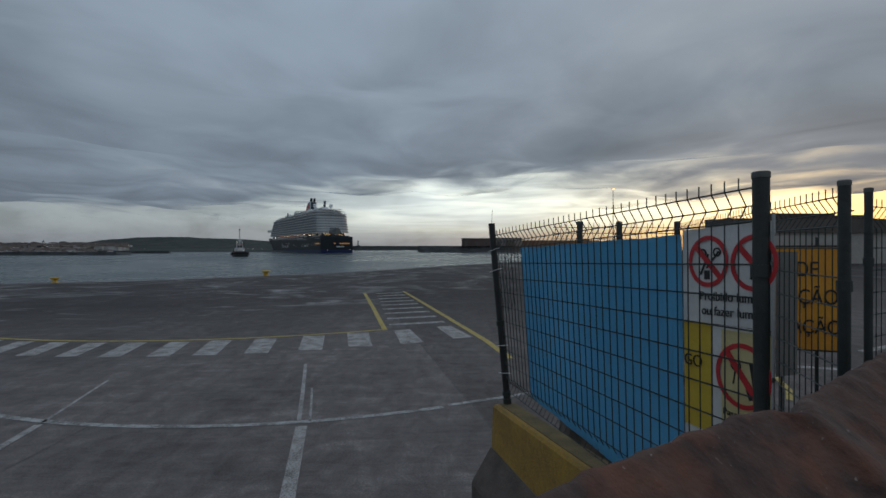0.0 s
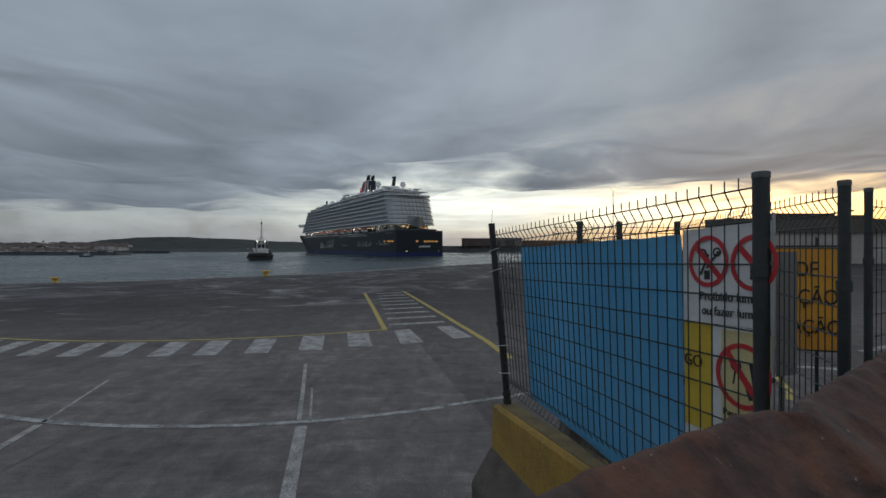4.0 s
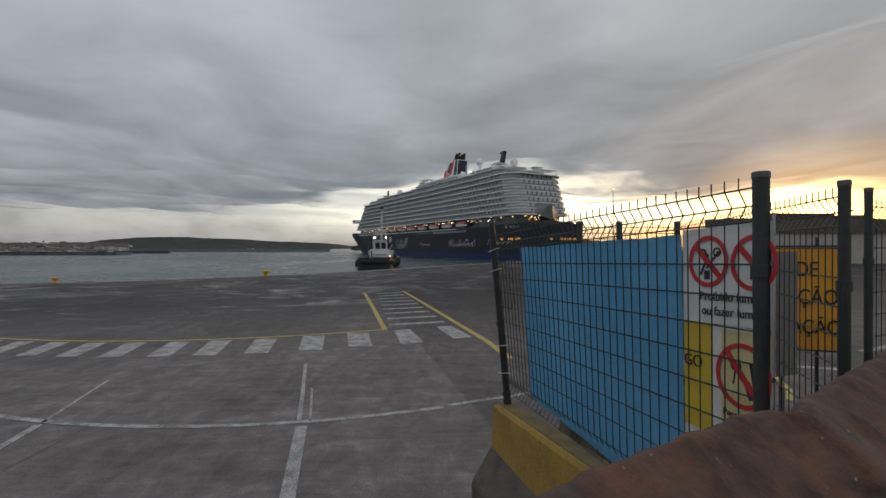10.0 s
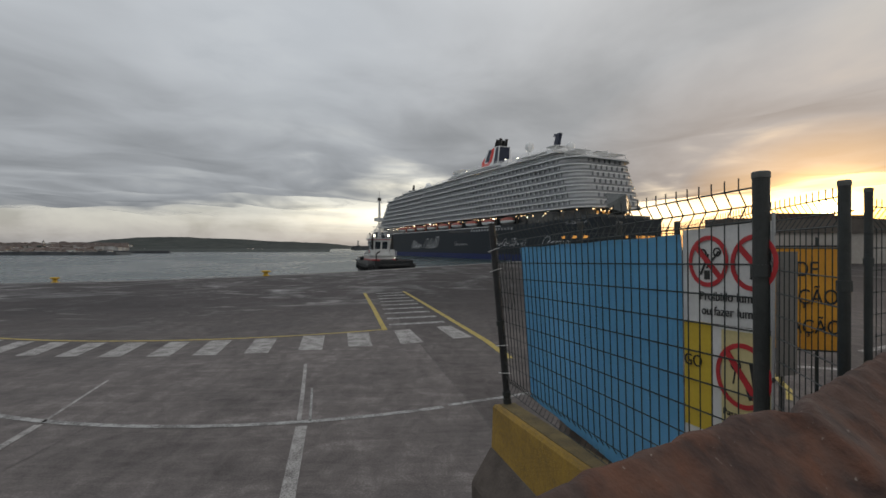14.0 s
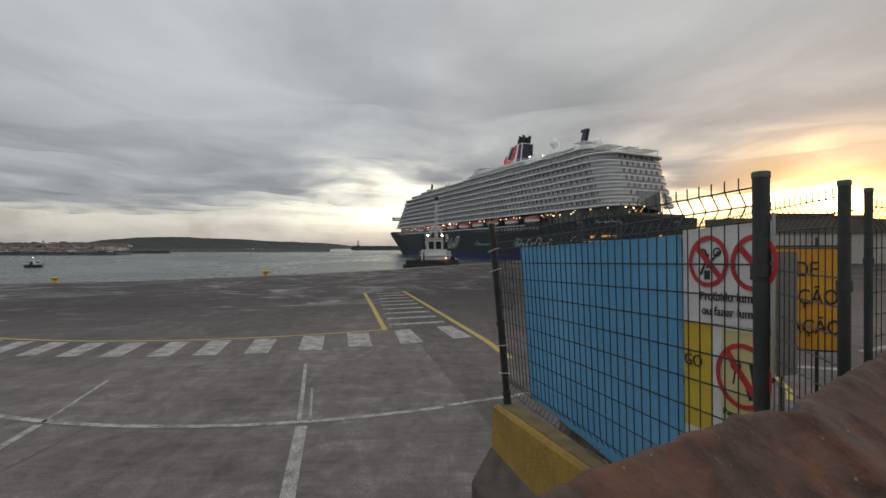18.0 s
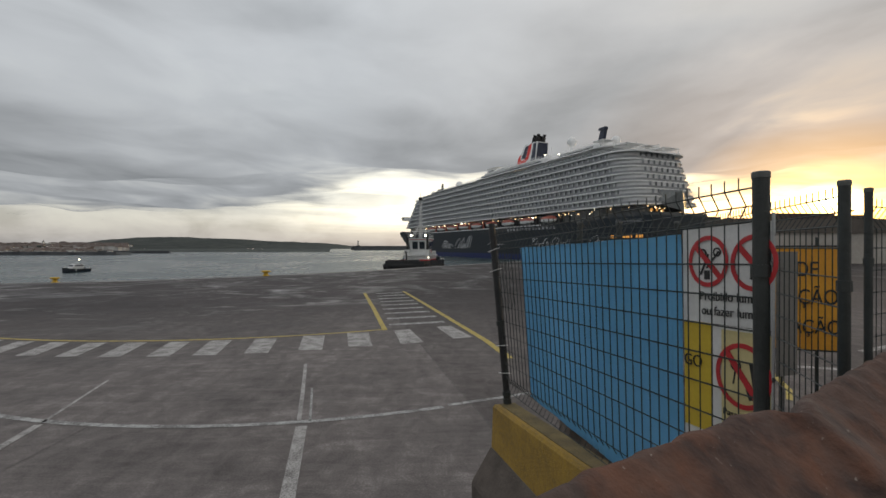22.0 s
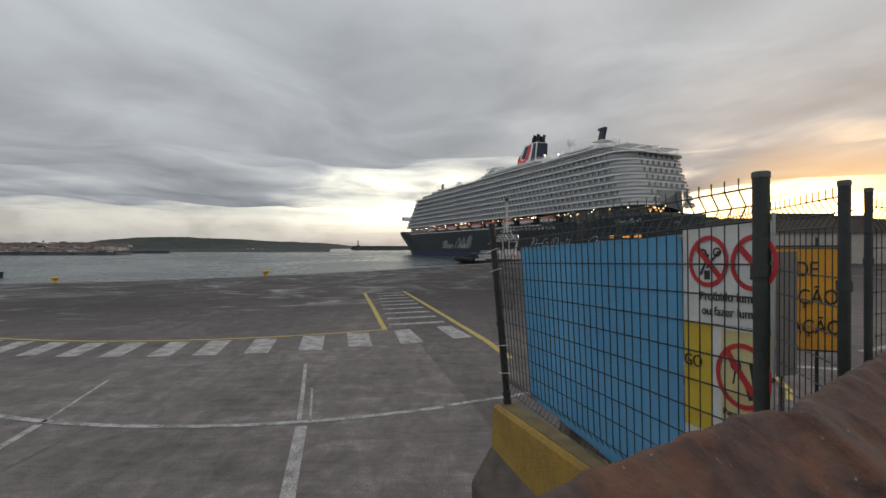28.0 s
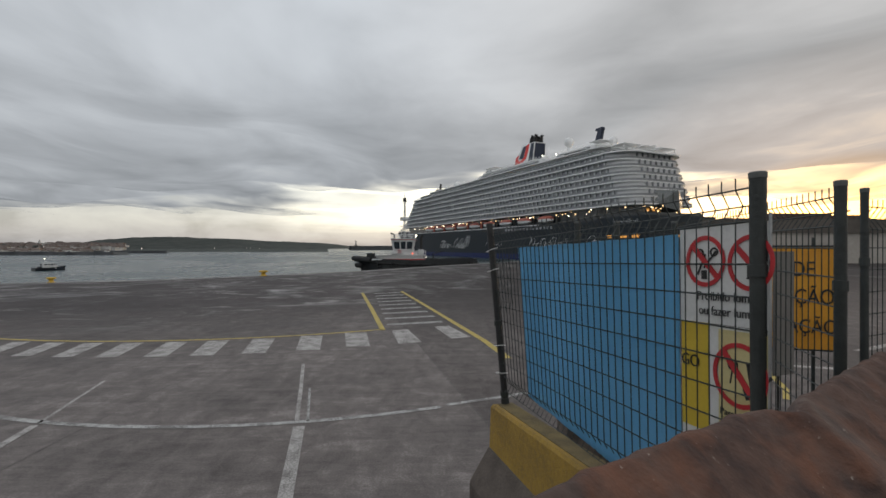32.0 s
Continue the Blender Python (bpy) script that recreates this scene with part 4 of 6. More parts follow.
    # rails along the open decks
    def rail(u0, u1, half, z, r):
        o = rounded_deck(u0, u1, half, r, r, 6)
        bm = bmesh.new()
        for h in (0.55, 1.1):
            tube(bm, [(x, y, z + h) for x, y in o + o[:1]], 0.05, 4)
        n = len(o)
        for i in range(n):
            a, b = Vector(o[i]), Vector(o[(i + 1) % n])
            k = max(1, int((b - a).length / 2.2))
            for j in range(k):
                p = a.lerp(b, j / k)
                tube(bm, [(p.x, p.y, z), (p.x, p.y, z + 1.1)], 0.05, 4)
        part("railing", bm, M_SHIPWHITE, ship)["kind"] = "stuff"
    rail(12, 226, 17.6, zt + 0.35, 9)
    rail(125, 193, 16.0, zt + 3.7, 4)
    rail(61, 127, 16.2, zt + 3.9, 4)
    rail(67, 119, 14.3, zt + 6.5, 4)
    rail(24, 61, 15.4, zt + 4.0, 4)
    rail(32, 57, 10.8, zt + 6.8, 4)
    # lockers, vents and shades on the upper decks
    rnd = random.Random(21)
    for k in range(46):
        u = rnd.uniform(26, 190)
        lv, half = (3.7, 15) if u > 126 else (rnd.choice((3.9, 6.5)), 13.6) if u > 62 else (4.0, 14)
        v = rnd.choice((-1, 1)) * rnd.uniform(8, half)
        a, b, h = rnd.uniform(0.6, 2.4), rnd.uniform(0.5, 1.2), rnd.uniform(0.7, 2.1)
        part("deck_locker", boxed(u - a, u + a, v - b, v + b, zt + lv, zt + lv + h, 0.08), rnd.choice((M_SHIPWHITE, M_SHIPGREY, M_PARTITION, M_DOOR)), ship)
    for u0, u1, v0, v1, z, h in ((14, 21, 5, 14, 0.35, 2.8), (14, 21, -14, -5, 0.35, 2.8), (25, 31, 9, 15, 4.0, 2.6), (25, 31, -15, -9, 4.0, 2.6), (106, 117, 8, 13.5, 6.5, 2.5), (106, 117, -13.5, -8, 6.5, 2.5)):
        part("shade_roof", boxed(u0, u1, v0, v1, zt + z + h, zt + z + h + 0.22, 0.05), M_SHIPWHITE, ship)
        for u in (u0 + 0.4, u1 - 0.4):
            for v in (v0 + 0.4, v1 - 0.4):
                part("shade_pole", tubed([(u, v, zt + z), (u, v, zt + z + h)], 0.12, 5), M_SHIPWHITE, ship)
    for u, v, z in ((83, 4.6, zt + 8.2), (70, 8.2, zt + 9.2), (58, 9.5, zt + 7.4), (108, 9, zt + 8.6)):
        part("deck_lamp", ball(u, v, z, 0.24, 1, 8), M_LAMPWHITE, ship)
    # sun sails over the aft deck
    for s in (1, -1):
        bm = bmesh.new()
        vs = [bm.verts.new(p) for p in ((17, s * 6, zt + 5.0), (23, s * 14, zt + 3.6), (30, s * 8, zt + 5.2))]
        bm.faces.new(vs)
        bmesh.ops.solidify(bm, geom=bm.faces[:], thickness=0.12)
        part("awning", bm, M_SHIPWHITE, ship)
        part("awning_pole", tubed([(17, s * 6, zt + 0.4), (17, s * 6, zt + 5.0)], 0.12), M_SHIPWHITE, ship)
    # funnel: white frame, dark panels, red mark, exhaust pipes
    fz0, fz1 = zt + 6.5, 60.5
    def fin(u0, u1, v0, v1, z0, z1, shift, taper, material, name):
        bm = bmesh.new()
        lo = [(u0, v0), (u1, v0), (u1, v1), (u0, v1)]
        cu, cv = (u0 + u1) / 2, (v0 + v1) / 2
        hi = [(cu + (u - cu) * taper + shift, cv + (v - cv) * 0.85) for u, v in lo]
        loft(bm, [[(u, v, z0) for u, v in lo], [(u, v, z1) for u, v in hi]])
        return part(name, bm, material, ship)
    fin(84, 102, -4.2, 4.2, fz0, fz1, -5.0, 0.6, M_SHIPWHITE, "funnel")

    def on_funnel(u, t, side, off):
        """A point of the funnel's side: u metres aft of its leading edge, t of its height."""
        return (102 - 8.6 * t - u, side * (4.2 * (1 - 0.15 * t) + off), fz0 + (fz1 - fz0) * t)

    def plate(quads, material, name, side, off, label=""):
        bm = bmesh.new()
        for q in quads:
            fs = [[on_funnel(u, t, side, o) for u, t in q] for o in (0.02, off)]
            loft(bm, fs)
        bmesh.ops.recalc_face_normals(bm, faces=bm.faces)
        part(name, bm, material, ship, label)
    for s in (1, -1):
        plate([[(13.0, 0.14), (17.0, 0.14), (10.6, 0.97), (8.2, 0.97)]], M_FUNNELBLUE, "funnel_panel", s, 0.10, "dark blue aft panel")
        plate([[(2.0, 0.45), (6.2, 0.42), (4.4, 0.94), (1.6, 0.94)]], M_FUNNELBLUE, "funnel_panel", s, 0.08)
        spine = [(0.2, 0.62), (-0.3, 0.50), (0.8, 0.36), (3.2, 0.27), (6.2, 0.30), (7.8, 0.42), (7.4, 0.58), (6.6, 0.76), (5.4, 0.97)]
        quads = []
        hw = [0.6, 1.0, 1.2, 1.25, 1.3, 1.35, 1.25, 1.15, 1.0]
        edge = []
        for i, (u, t) in enumerate(spine):
            (ua, ta), (ub, tb) = spine[max(i - 1, 0)], spine[min(i + 1, len(spine) - 1)]
            d = Vector((ub - ua, (tb - ta) * 12.5)).normalized()
            edge.append(((u - d.y * hw[i], t + d.x * hw[i] / 12.5), (u + d.y * hw[i], t - d.x * hw[i] / 12.5)))
        for (a, b), (c, d) in zip(edge, edge[1:]):
            quads.append([a, b, d, c])
        plate(quads, M_RED, "funnel_mark", s, 0.16, "broad red curved funnel mark")
    fin(83.7, 84.6, -3.6, 3.6, fz0 + 1.6, fz1 - 0.4, -1.4, 0.9, M_FUNNELBLUE, "funnel_panel")
    for u, v in ((85, -1.9), (85, 1.9), (88, -1.9), (88, 1.9), (90.5, 0)):
        part("exhaust_pipe", tubed([(u, v, fz1 - 1), (u - 0.8, v, fz1 + 2.6), (u - 1.6, v, 64.6)], 1.0, 12), M_SOOT, ship)
    # slender aft stack
    fin(41.0, 44, -0.9, 0.9, zt + 7, 57.4, -2.8, 0.85, M_FUNNELBLUE, "aft_stack")
    fin(38.6, 42.4, -0.95, 0.95, 56.8, 57.9, -0.2, 0.95, M_FUNNELBLUE, "stack_cap")
    fin(35, 50, -3.5, 3.5, zt + 6.8, zt + 9.6, 0.5, 0.55, M_SHIPWHITE, "stack_base")
    # radomes, masts
    for u, v, z, r in ((51, 8, 53.0, 2.1), (40, -7, 52.6, 2.1), (162, 8, 47.6, 2.3), (156, -8, 47.2, 2.1)):
        part("radome", ball(u, v, z, r, 1.12), M_SHIPWHITE, ship, smooth=True)
        part("radome_stand", tubed([(u, v, zt + 2), (u, v, z - r * 0.6)], 1, 10, [0.5, 0.9]), M_SHIPWHITE, ship)
    part("mast", tubed([(208, 0, zt + 3), (206, 0, zt + 13)], 1, 8, [1.6, 0.7]), M_SOOT, ship)
    part("mast_yard", boxed(205.3, 207.2, -4.0, 4.0, zt + 7.8, zt + 8.6), M_SOOT, ship)
    part("radar", boxed(206.2, 210.0, -2.8, 2.8, zt + 5.9, zt + 6.7), M_SOOT, ship)
    for u, v, h in ((180, 5, 5), (172, -5, 4), (120, 9, 6), (70, -8, 9), (64, 9, 9), (210, 6, 4), (160, 9, 4), (110, 13, 5)):
        part("antenna", tubed([(u, v, zt + 3), (u, v, zt + 3 + h)], 0.12, 5), M_SHIPWHITE, ship)
    # lifeboats on both sides
    for i in range(9):
        u = 56 + 16.5 * i
        for s in (1, -1):
            bm = bmesh.new()
            rings = []
            for a in range(9):
                x = -5.2 + 10.4 * a / 8
                w = 2.0 * max(0.12, 1 - (x / 5.4) ** 4)
                rings.append([(u + x, s * 17.0 + w * c, 18.4 + d * (0.4 + 0.6 * w / 2.0)) for c, d in ((-1, 0.3), (-0.8, -0.9), (0, -1.2), (0.8, -0.9), (1, 0.3))])
            loft(bm, rings)
            boat = part("lifeboat", bm, M_SHIPWHITE, ship, "white lifeboat with an orange canopy")
            bm = bmesh.new()
            rings = []
            for a in range(9):
                x = -5.0 + 10.0 * a / 8
                w = 1.9 * max(0.15, 1 - (x / 5.5) ** 4)
                rings.append([(u + x, s * 17.0 + w * c, 18.6 + d * w / 1.9) for c, d in ((-1, 0.0), (-0.9, 0.9), (0, 1.6), (0.9, 0.9), (1, 0.0))])
            loft(bm, rings)
            part("canopy", bm, M_LIFEBOAT, boat)
            bm = bmesh.new()
            box(bm, u - 8.6, u - 7.9, *sorted((s * 14.6, s * 17.6)), 20.4, 21.2)
            box(bm, u - 8.6, u - 7.9, *sorted((s * 16.9, s * 17.6)), 16.4, 20.5)
            part("davit", bm, M_LIFEBOAT if i > 3 else M_SOOT, ship)
            part("deck_lamp", ball(u - 8.2, s * 17.8, 20.0, 0.26, 1, 8), M_DECKLIGHT, ship)
            if i % 2:
                part("deck_lamp", ball(u + 1.2, s * 14.9, 20.6, 0.24, 1, 8), M_DECKLIGHT, ship)
    # faceted glass restaurant over the stern
    bm = bmesh.new()
    tip = [bm.verts.new(p) for p in ((2.2, 0, 26.5), (5.8, 7.5, 21.6), (1.6, 0, 19.0), (5.8, -7.5, 21.6), (8.5, 5.0, 27.2), (8.5, -5.0, 27.2), (9.0, 0, 18.5))]
    for q in ((0, 1, 2), (0, 2, 3), (0, 4, 1), (0, 3, 5), (0, 5, 4), (1, 4, 6), (3, 6, 5), (1, 6, 2), (3, 2, 6)):
        bm.faces.new([tip[i] for i in q])
    bmesh.ops.recalc_face_normals(bm, faces=bm.faces)
    part("glass_diamond", bm, M_GREENGLASS, ship, "faceted tinted glass front over the stern")
    # row of hull windows
    for i in range(24):
        for s in (1, -1):
            part("porthole", boxed(50 + 2.6 * i, 51.5 + 2.6 * i, *sorted((s * 17.9, s * 18.06)), 14.2, 15.3), M_PARTITION if i < 15 else M_SHIPGLASS, ship)
    # lit mooring-deck openings at the stern
    for v0, v1 in ((-13.5, -11.2), (-10.6, -8.4), (-7.8, -5.4), (-4.8, -2.8), (1.5, 3.0)):
        part("stern_opening", boxed(-0.1, 0.15, v0, v1, 9.5, 10.5), M_CABINGLOW, ship, "lit opening in the stern")
    for u0, u1 in ((4, 7), (8.5, 12.5), (16, 18)):
        y = half_breadth(u0, 10)
        part("side_opening", boxed(u0, u1, y - 0.2, y + 0.25, 9.5, 10.5), M_CABINGLOW, ship, "lit opening in the hull side")
    for u, v, z in ((6, 13, 20.6), (12, 15.4, 20.6), (20, 16.2, 20.6), (7, 8, 20.6), (7, -2, 20.6), (7, -10, 20.6), (0, -14, 3.5), (-0.1, 10, 3.5), (28, 17.6, 20.0), (36, 17.6, 19.6), (44, 17.6, 20)):
        part("deck_lamp", ball(u, v, z, 0.26, 1, 8), M_DECKLIGHT, ship)
    # strings of small deck lights
    rnd = random.Random(8)
    for k in range(64):
        u, s = rnd.uniform(26, 225), rnd.choice((1, 1, 1, -1))
        part("deck_lamp", ball(u, s * rnd.uniform(15.0, 17.4), rnd.choice((19.4, 20.2, 20.8)), rnd.uniform(0.12, 0.22), 1, 8), rnd.choice((M_DECKLIGHT, M_LAMPWHITE)), ship)
    for k in range(22):
        part("deck_lamp", ball(rnd.uniform(2.5, 8), rnd.uniform(-14, 15), rnd.choice((19.0, 20.0, 20.8)), rnd.uniform(0.16, 0.27), 1, 8), M_DECKLIGHT, ship)
    for k in range(10):
        part("deck_lamp", ball(rnd.uniform(26, 126), 13.9, zt + rnd.choice((2.9, 3.1)), 0.15, 1, 8), M_DECKLIGHT, ship)
    for v0 in (-9, -6, -3, 1, 4, 7):
        part("restaurant_window", boxed(8.8, 9.05, v0, v0 + 1.2, 19.4, 20.2), M_CABINGLOW, ship)
    # hull lettering as strokes
    low = (0.36, 0.8)
    wide = [[(0.85, 0.55), (0.8, 0.55), (0.72, 0.6), low, (0.46, 0.5), low], [(1.0, 0.9), low, (1.0, 0.5), (0.36, 0.6), (0.46, 0.5), (1.2, 0.55), (1.2, 0.55)]]
    long = [[(1.0, 0.6), (0.95, 0.7), low, low, (0.95, 0.5), (0.46, 0.5), low, (1.0, 0.5), (0.95, 0.5), low, low, (0.8, 0.5)]]
    short = [[(1.0, 0.9), (0.45, 0.7), low, low, low, low, low]]
    for ua, ub, z, h, words in ((168, 130, 5.4, 6.2, wide), (107, 92, 7.0, 2.4, short), (69, 42, 6.6, 3.8, long), (29, 11, 7.4, 3.2, short), (16, 5, 15.0, 1.4, long)):
        for s in (1, -1):
            bm = bmesh.new()
            script_mark(bm, ua, ub, z, h, words, s)
            part("hull_lettering", bm, M_SCRIPT, ship, "white script strokes on the hull")
    for k in range(9):
        part("name_bar", boxed(-0.12, 0.06, -7.6 + 0.95 * k, -7.0 + 0.95 * k, 6.0, 7.2), M_SCRIPT, ship)
    part("bulb_line", boxed(60, 230, 17.95, 18.05, 16.0, 16.4), M_SHIPGREY, ship)
    return ship


SHIP = cruise_ship()


# ---- tug: local +x is forward, x = 0 under the wheelhouse ----
def tug_half(x, z):
    bow = 9.5 + 2.0 * min(1, max(0, z / 4))
    t = max(0.0, (x - 1.0) / (bow - 1.0))
    w = 5.0 * max(0.0, 1 - t ** 2.6)
    if x < -14:
        w = min(w, 5.0 - 0.9 * ((-14 - x) / 4.5) ** 2)
    return max(w, 0.05)


def sheer(x):
    return 2.0 + 0.0026 * max(0, x + 8) ** 2


def tug_boat():
    tug = empty("harbour_tug", label="black and white harbour tug with a red band and floodlights", category="tug")
    xs = [-18.5, -17.5, -15, -12, -8, -4, 0, 3, 5, 7, 8.5, 9.5, 10.3, 11, 11.5]
    bm = bmesh.new()
    rings = []
    for x in xs:
        d = sheer(x)
        zz = [-1.5, 0, d * 0.5, d]
        rings.append([(min(x, 9.5 + 2.0 * min(1, max(0, z / 4))), tug_half(x, z), z) for z in zz] + [(min(x, 9.5 + 2.0 * min(1, max(0, z / 4))), -tug_half(x, z), z) for z in zz[::-1]])
    loft(bm, rings)
    part("hull", bm, M_TUGBLACK, tug)
    deck = [(x, tug_half(x, 3) - 0.3) for x in xs] + [(x, -tug_half(x, 3) + 0.3) for x in xs[::-1]]
    bm = bmesh.new()
    up = [bm.verts.new((x, y, sheer(x) + 0.02)) for x, y in deck]
    k = len(xs)
    for i in range(k - 1):
        bm.faces.new((up[i], up[2 * k - 1 - i], up[2 * k - 2 - i], up[i + 1]))
    part("deck", bm, M_TUGDECK, tug)
    for s in (1, -1):
        bm = bmesh.new()
        rows = []
        for x in xs:
            y, z = s * tug_half(x, 3), sheer(x)
            top = 1.0 + 0.35 * min(1.0, max(0.0, (-5 - x) / 4))
            rows.append([(x, y, z - 0.1), (x, y, z + top), (x, y - s * 0.18, z + top), (x, y - s * 0.18, z - 0.1)])
        loft(bm, rows)
        part("bulwark", bm, M_TUGBLACK, tug)
        part("stern_bulwark", boxed(-18.6, -18.4, *sorted((0, s * 4.1)), 1.9, 3.35), M_TUGBLACK, tug)
        part("rubbing_strake", tubed([(x, s * (tug_half(x, 3) + 0.1), sheer(x) - 0.15) for x in xs], 0.26, 8), M_RUBBER, tug)
        for i in range(7):
            x = -15 + 3.3 * i
            bm = bmesh.new()
            tube(bm, [(x + 0.62 * math.cos(j * math.tau / 14), s * (tug_half(x, 2) + 0.2), sheer(x) - 0.5 + 0.62 * math.sin(j * math.tau / 14)) for j in range(15)], 0.2, 6)
            part("tyre_fender", bm, M_RUBBER, tug)
    bm = bmesh.new()
    tube(bm, [(x, y, sheer(x) + 0.35) for x, y in [(7.0, 4.2), (8.6, 3.3), (10.2, 2.2), (11.5, 0.9), (11.8, 0), (11.5, -0.9), (10.2, -2.2), (8.6, -3.3), (7.0, -4.2)]], 0.6, 10)
    part("bow_fender", bm, M_RUBBER, tug, "thick black cylindrical bow fender")
    part("stern_fender", tubed([(-16.6, 4.75, 2.2), (-17.8, 4.2, 2.2), (-18.7, 2.4, 2.2), (-18.9, 0, 2.2), (-18.7, -2.4, 2.2), (-17.8, -4.2, 2.2), (-16.6, -4.75, 2.2)], 0.5, 10), M_RUBBER, tug, "thick black rubber stern fender")
    part("lower_bow_fender", tubed([(9.2, 3.0, 1.6), (10.6, 1.6, 1.7), (11.0, 0, 1.7), (10.6, -1.6, 1.7), (9.2, -3.0, 1.6)], 0.6, 10), M_RUBBER, tug)
    # deckhouse, red band, trunk, wheelhouse
    part("deckhouse", slabbed(rounded_deck(-6.0, 6.0, 3.1, 0.8, 2.0, 4), 2.0, 4.1), M_TUGWHITE, tug)
    part("red_band", slabbed(rounded_deck(-6.05, 6.05, 3.15, 0.8, 2.0, 4), 2.5, 3.3), M_TUGRED, tug)
    part("boat_deck", slabbed(rounded_deck(-6.3, 6.2, 3.4, 0.8, 2.0, 4), 4.1, 4.25), M_TUGWHITE, tug)
    part("trunk", slabbed(rounded_deck(-4.0, 2.6, 2.3, 0.6, 1.0, 4), 4.25, 5.0), M_TUGWHITE, tug)
    cx = -0.7
    bm = bmesh.new()
    loft(bm, [[(x + cx, y, 5.0) for x, y in rounded_deck(-2.5, 2.5, 2.2, 0.9, 0.9, 3)], [(x + cx, y, 7.9) for x, y in rounded_deck(-3.0, 3.0, 2.6, 0.9, 0.9, 3)]])
    wh = part("wheelhouse", bm, M_TUGWHITE, tug)
    for s in (1, -1):
        for x0, x1 in ((-2.1, -0.85), (-0.55, 0.55), (0.85, 2.1)):
            bm = bmesh.new()
            loft(bm, [[(cx + x0, s * 2.32, 5.7), (cx + x1, s * 2.32, 5.7), (cx + x1, s * 2.2, 5.7), (cx + x0, s * 2.2, 5.7)], [(cx + x0 * 1.1, s * 2.58, 7.5), (cx + x1 * 1.1, s * 2.58, 7.5), (cx + x1 * 1.1, s * 2.4, 7.5), (cx + x0 * 1.1, s * 2.4, 7.5)]])
            part("window", bm, M_SHIPGLASS, wh)
        for y0, y1 in ((-1.5, -0.2), (0.2, 1.5)):
            bm = bmesh.new()
            loft(bm, [[(cx + s * 2.64, y0, 5.7), (cx + s * 2.64, y1, 5.7), (cx + s * 2.5, y1, 5.7), (cx + s * 2.5, y0, 5.7)], [(cx + s * 2.96, y0, 7.5), (cx + s * 2.96, y1, 7.5), (cx + s * 2.8, y1, 7.5), (cx + s * 2.8, y0, 7.5)]])
            part("window", bm, M_SHIPGLASS, wh)
        part("life_ring", tube(bmesh.new(), [(cx + 0.9 + 0.36 * math.cos(j * math.tau / 12), s * 2.4, 5.1 + 0.36 * math.sin(j * math.tau / 12)) for j in range(13)], 0.09, 6), M_SIGNRED, tug)
    part("roof", slabbed(rounded_deck(cx - 3.2, cx + 3.2, 2.9, 1, 1, 3), 8.05, 8.3), M_TUGWHITE, tug)
    part("roof_stripe", slabbed(rounded_deck(cx - 3.05, cx + 3.05, 2.75, 1, 1, 3), 7.9, 8.05), M_TUGRED, tug)
    # floodlights face aft
    for y in (-1.7, 1.7):
        part("lamp_housing", tubed([(cx - 2.5, y, 8.85), (cx - 3.0, y, 8.95)], 1, 12, [0.12, 0.24]), M_SOOT, tug)
        part("floodlight", tubed([(cx - 3.0, y, 8.95), (cx - 3.1, y, 8.95)], 0.22, 12), M_LAMPWHITE, tug)
        part("lamp_bracket", tubed([(cx - 2.7, y, 8.3), (cx - 2.9, y, 8.95)], 0.08, 5), M_TUGWHITE, tug)
    part("deck_lamp", ball(-2.9, 2.4, 4.6, 0.08, 1, 8), M_LAMPRED, tug)
    part("deck_lamp", ball(-6.2, -2.9, 3.7, 0.09, 1, 8), M_LAMPWHITE, tug)
    # lattice mast with yards
    for dx, dy in ((-0.35, -0.35), (-0.35, 0.35), (0.35, -0.35), (0.35, 0.35)):
        part("mast_leg", tubed([(cx - 0.2 + dx, dy, 8.3), (cx - 0.2 + dx * 0.4, dy * 0.4, 17.5)], 0.06, 5), M_TUGWHITE, tug)
    for k in range(9):
        z, w = 8.9 + k, 0.36 - 0.024 * k
        part("mast_rung", boxed(cx - 0.2 - w, cx - 0.2 + w, -w, w, z, z + 0.07), M_TUGWHITE, tug)
    part("mast", tubed([(cx - 0.2, 0, 8.3), (cx - 0.2, 0, 16.5), (cx - 0.2, 0, 20.0)], 1, 8, [0.13, 0.10, 0.04]), M_TUGWHITE, tug)
    for z, w in ((10.0, 2.1), (11.2, 1.7), (13.0, 1.2), (17.4, 0.8)):
        part("mast_yard", tubed([(cx - 0.2, -w, z), (cx - 0.2, w, z)], 0.08, 5), M_TUGWHITE, tug)
        part("mast_yard", tubed([(cx - 0.2 - w * 0.7, 0, z + 0.1), (cx - 0.2 + w * 0.7, 0, z + 0.1)], 0.07, 5), M_TUGWHITE, tug)
    part("mast_lantern", boxed(cx - 0.6, cx + 0.2, -0.4, 0.4, 17.6, 18.4, 0.1), M_SOOT, tug)
    for s in (1, -1):
        part("mast_stay", tubed([(cx + 1.0, s * 1.9, 8.3), (cx, s * 0.4, 11.6)], 0.07, 5), M_TUGWHITE, tug)
        part("mast_stay", tubed([(cx - 2.0, s * 1.9, 8.3), (cx - 0.3, s * 0.4, 11.6)], 0.07, 5), M_TUGWHITE, tug)
        part("funnel", slabbed(rounded_deck(-5.6, -4.3, 0.5, 0.25, 0.25, 3), 4.2, 5.6), M_TUGWHITE, tug).location = (0, s * 2.4, 0)
        part("exhaust_pipe", tubed([(-5.0, s * 2.4, 5.5), (-5.0, s * 2.4, 8.4), (-5.5, s * 2.4, 9.2)], 0.26, 8), M_SOOT, tug)
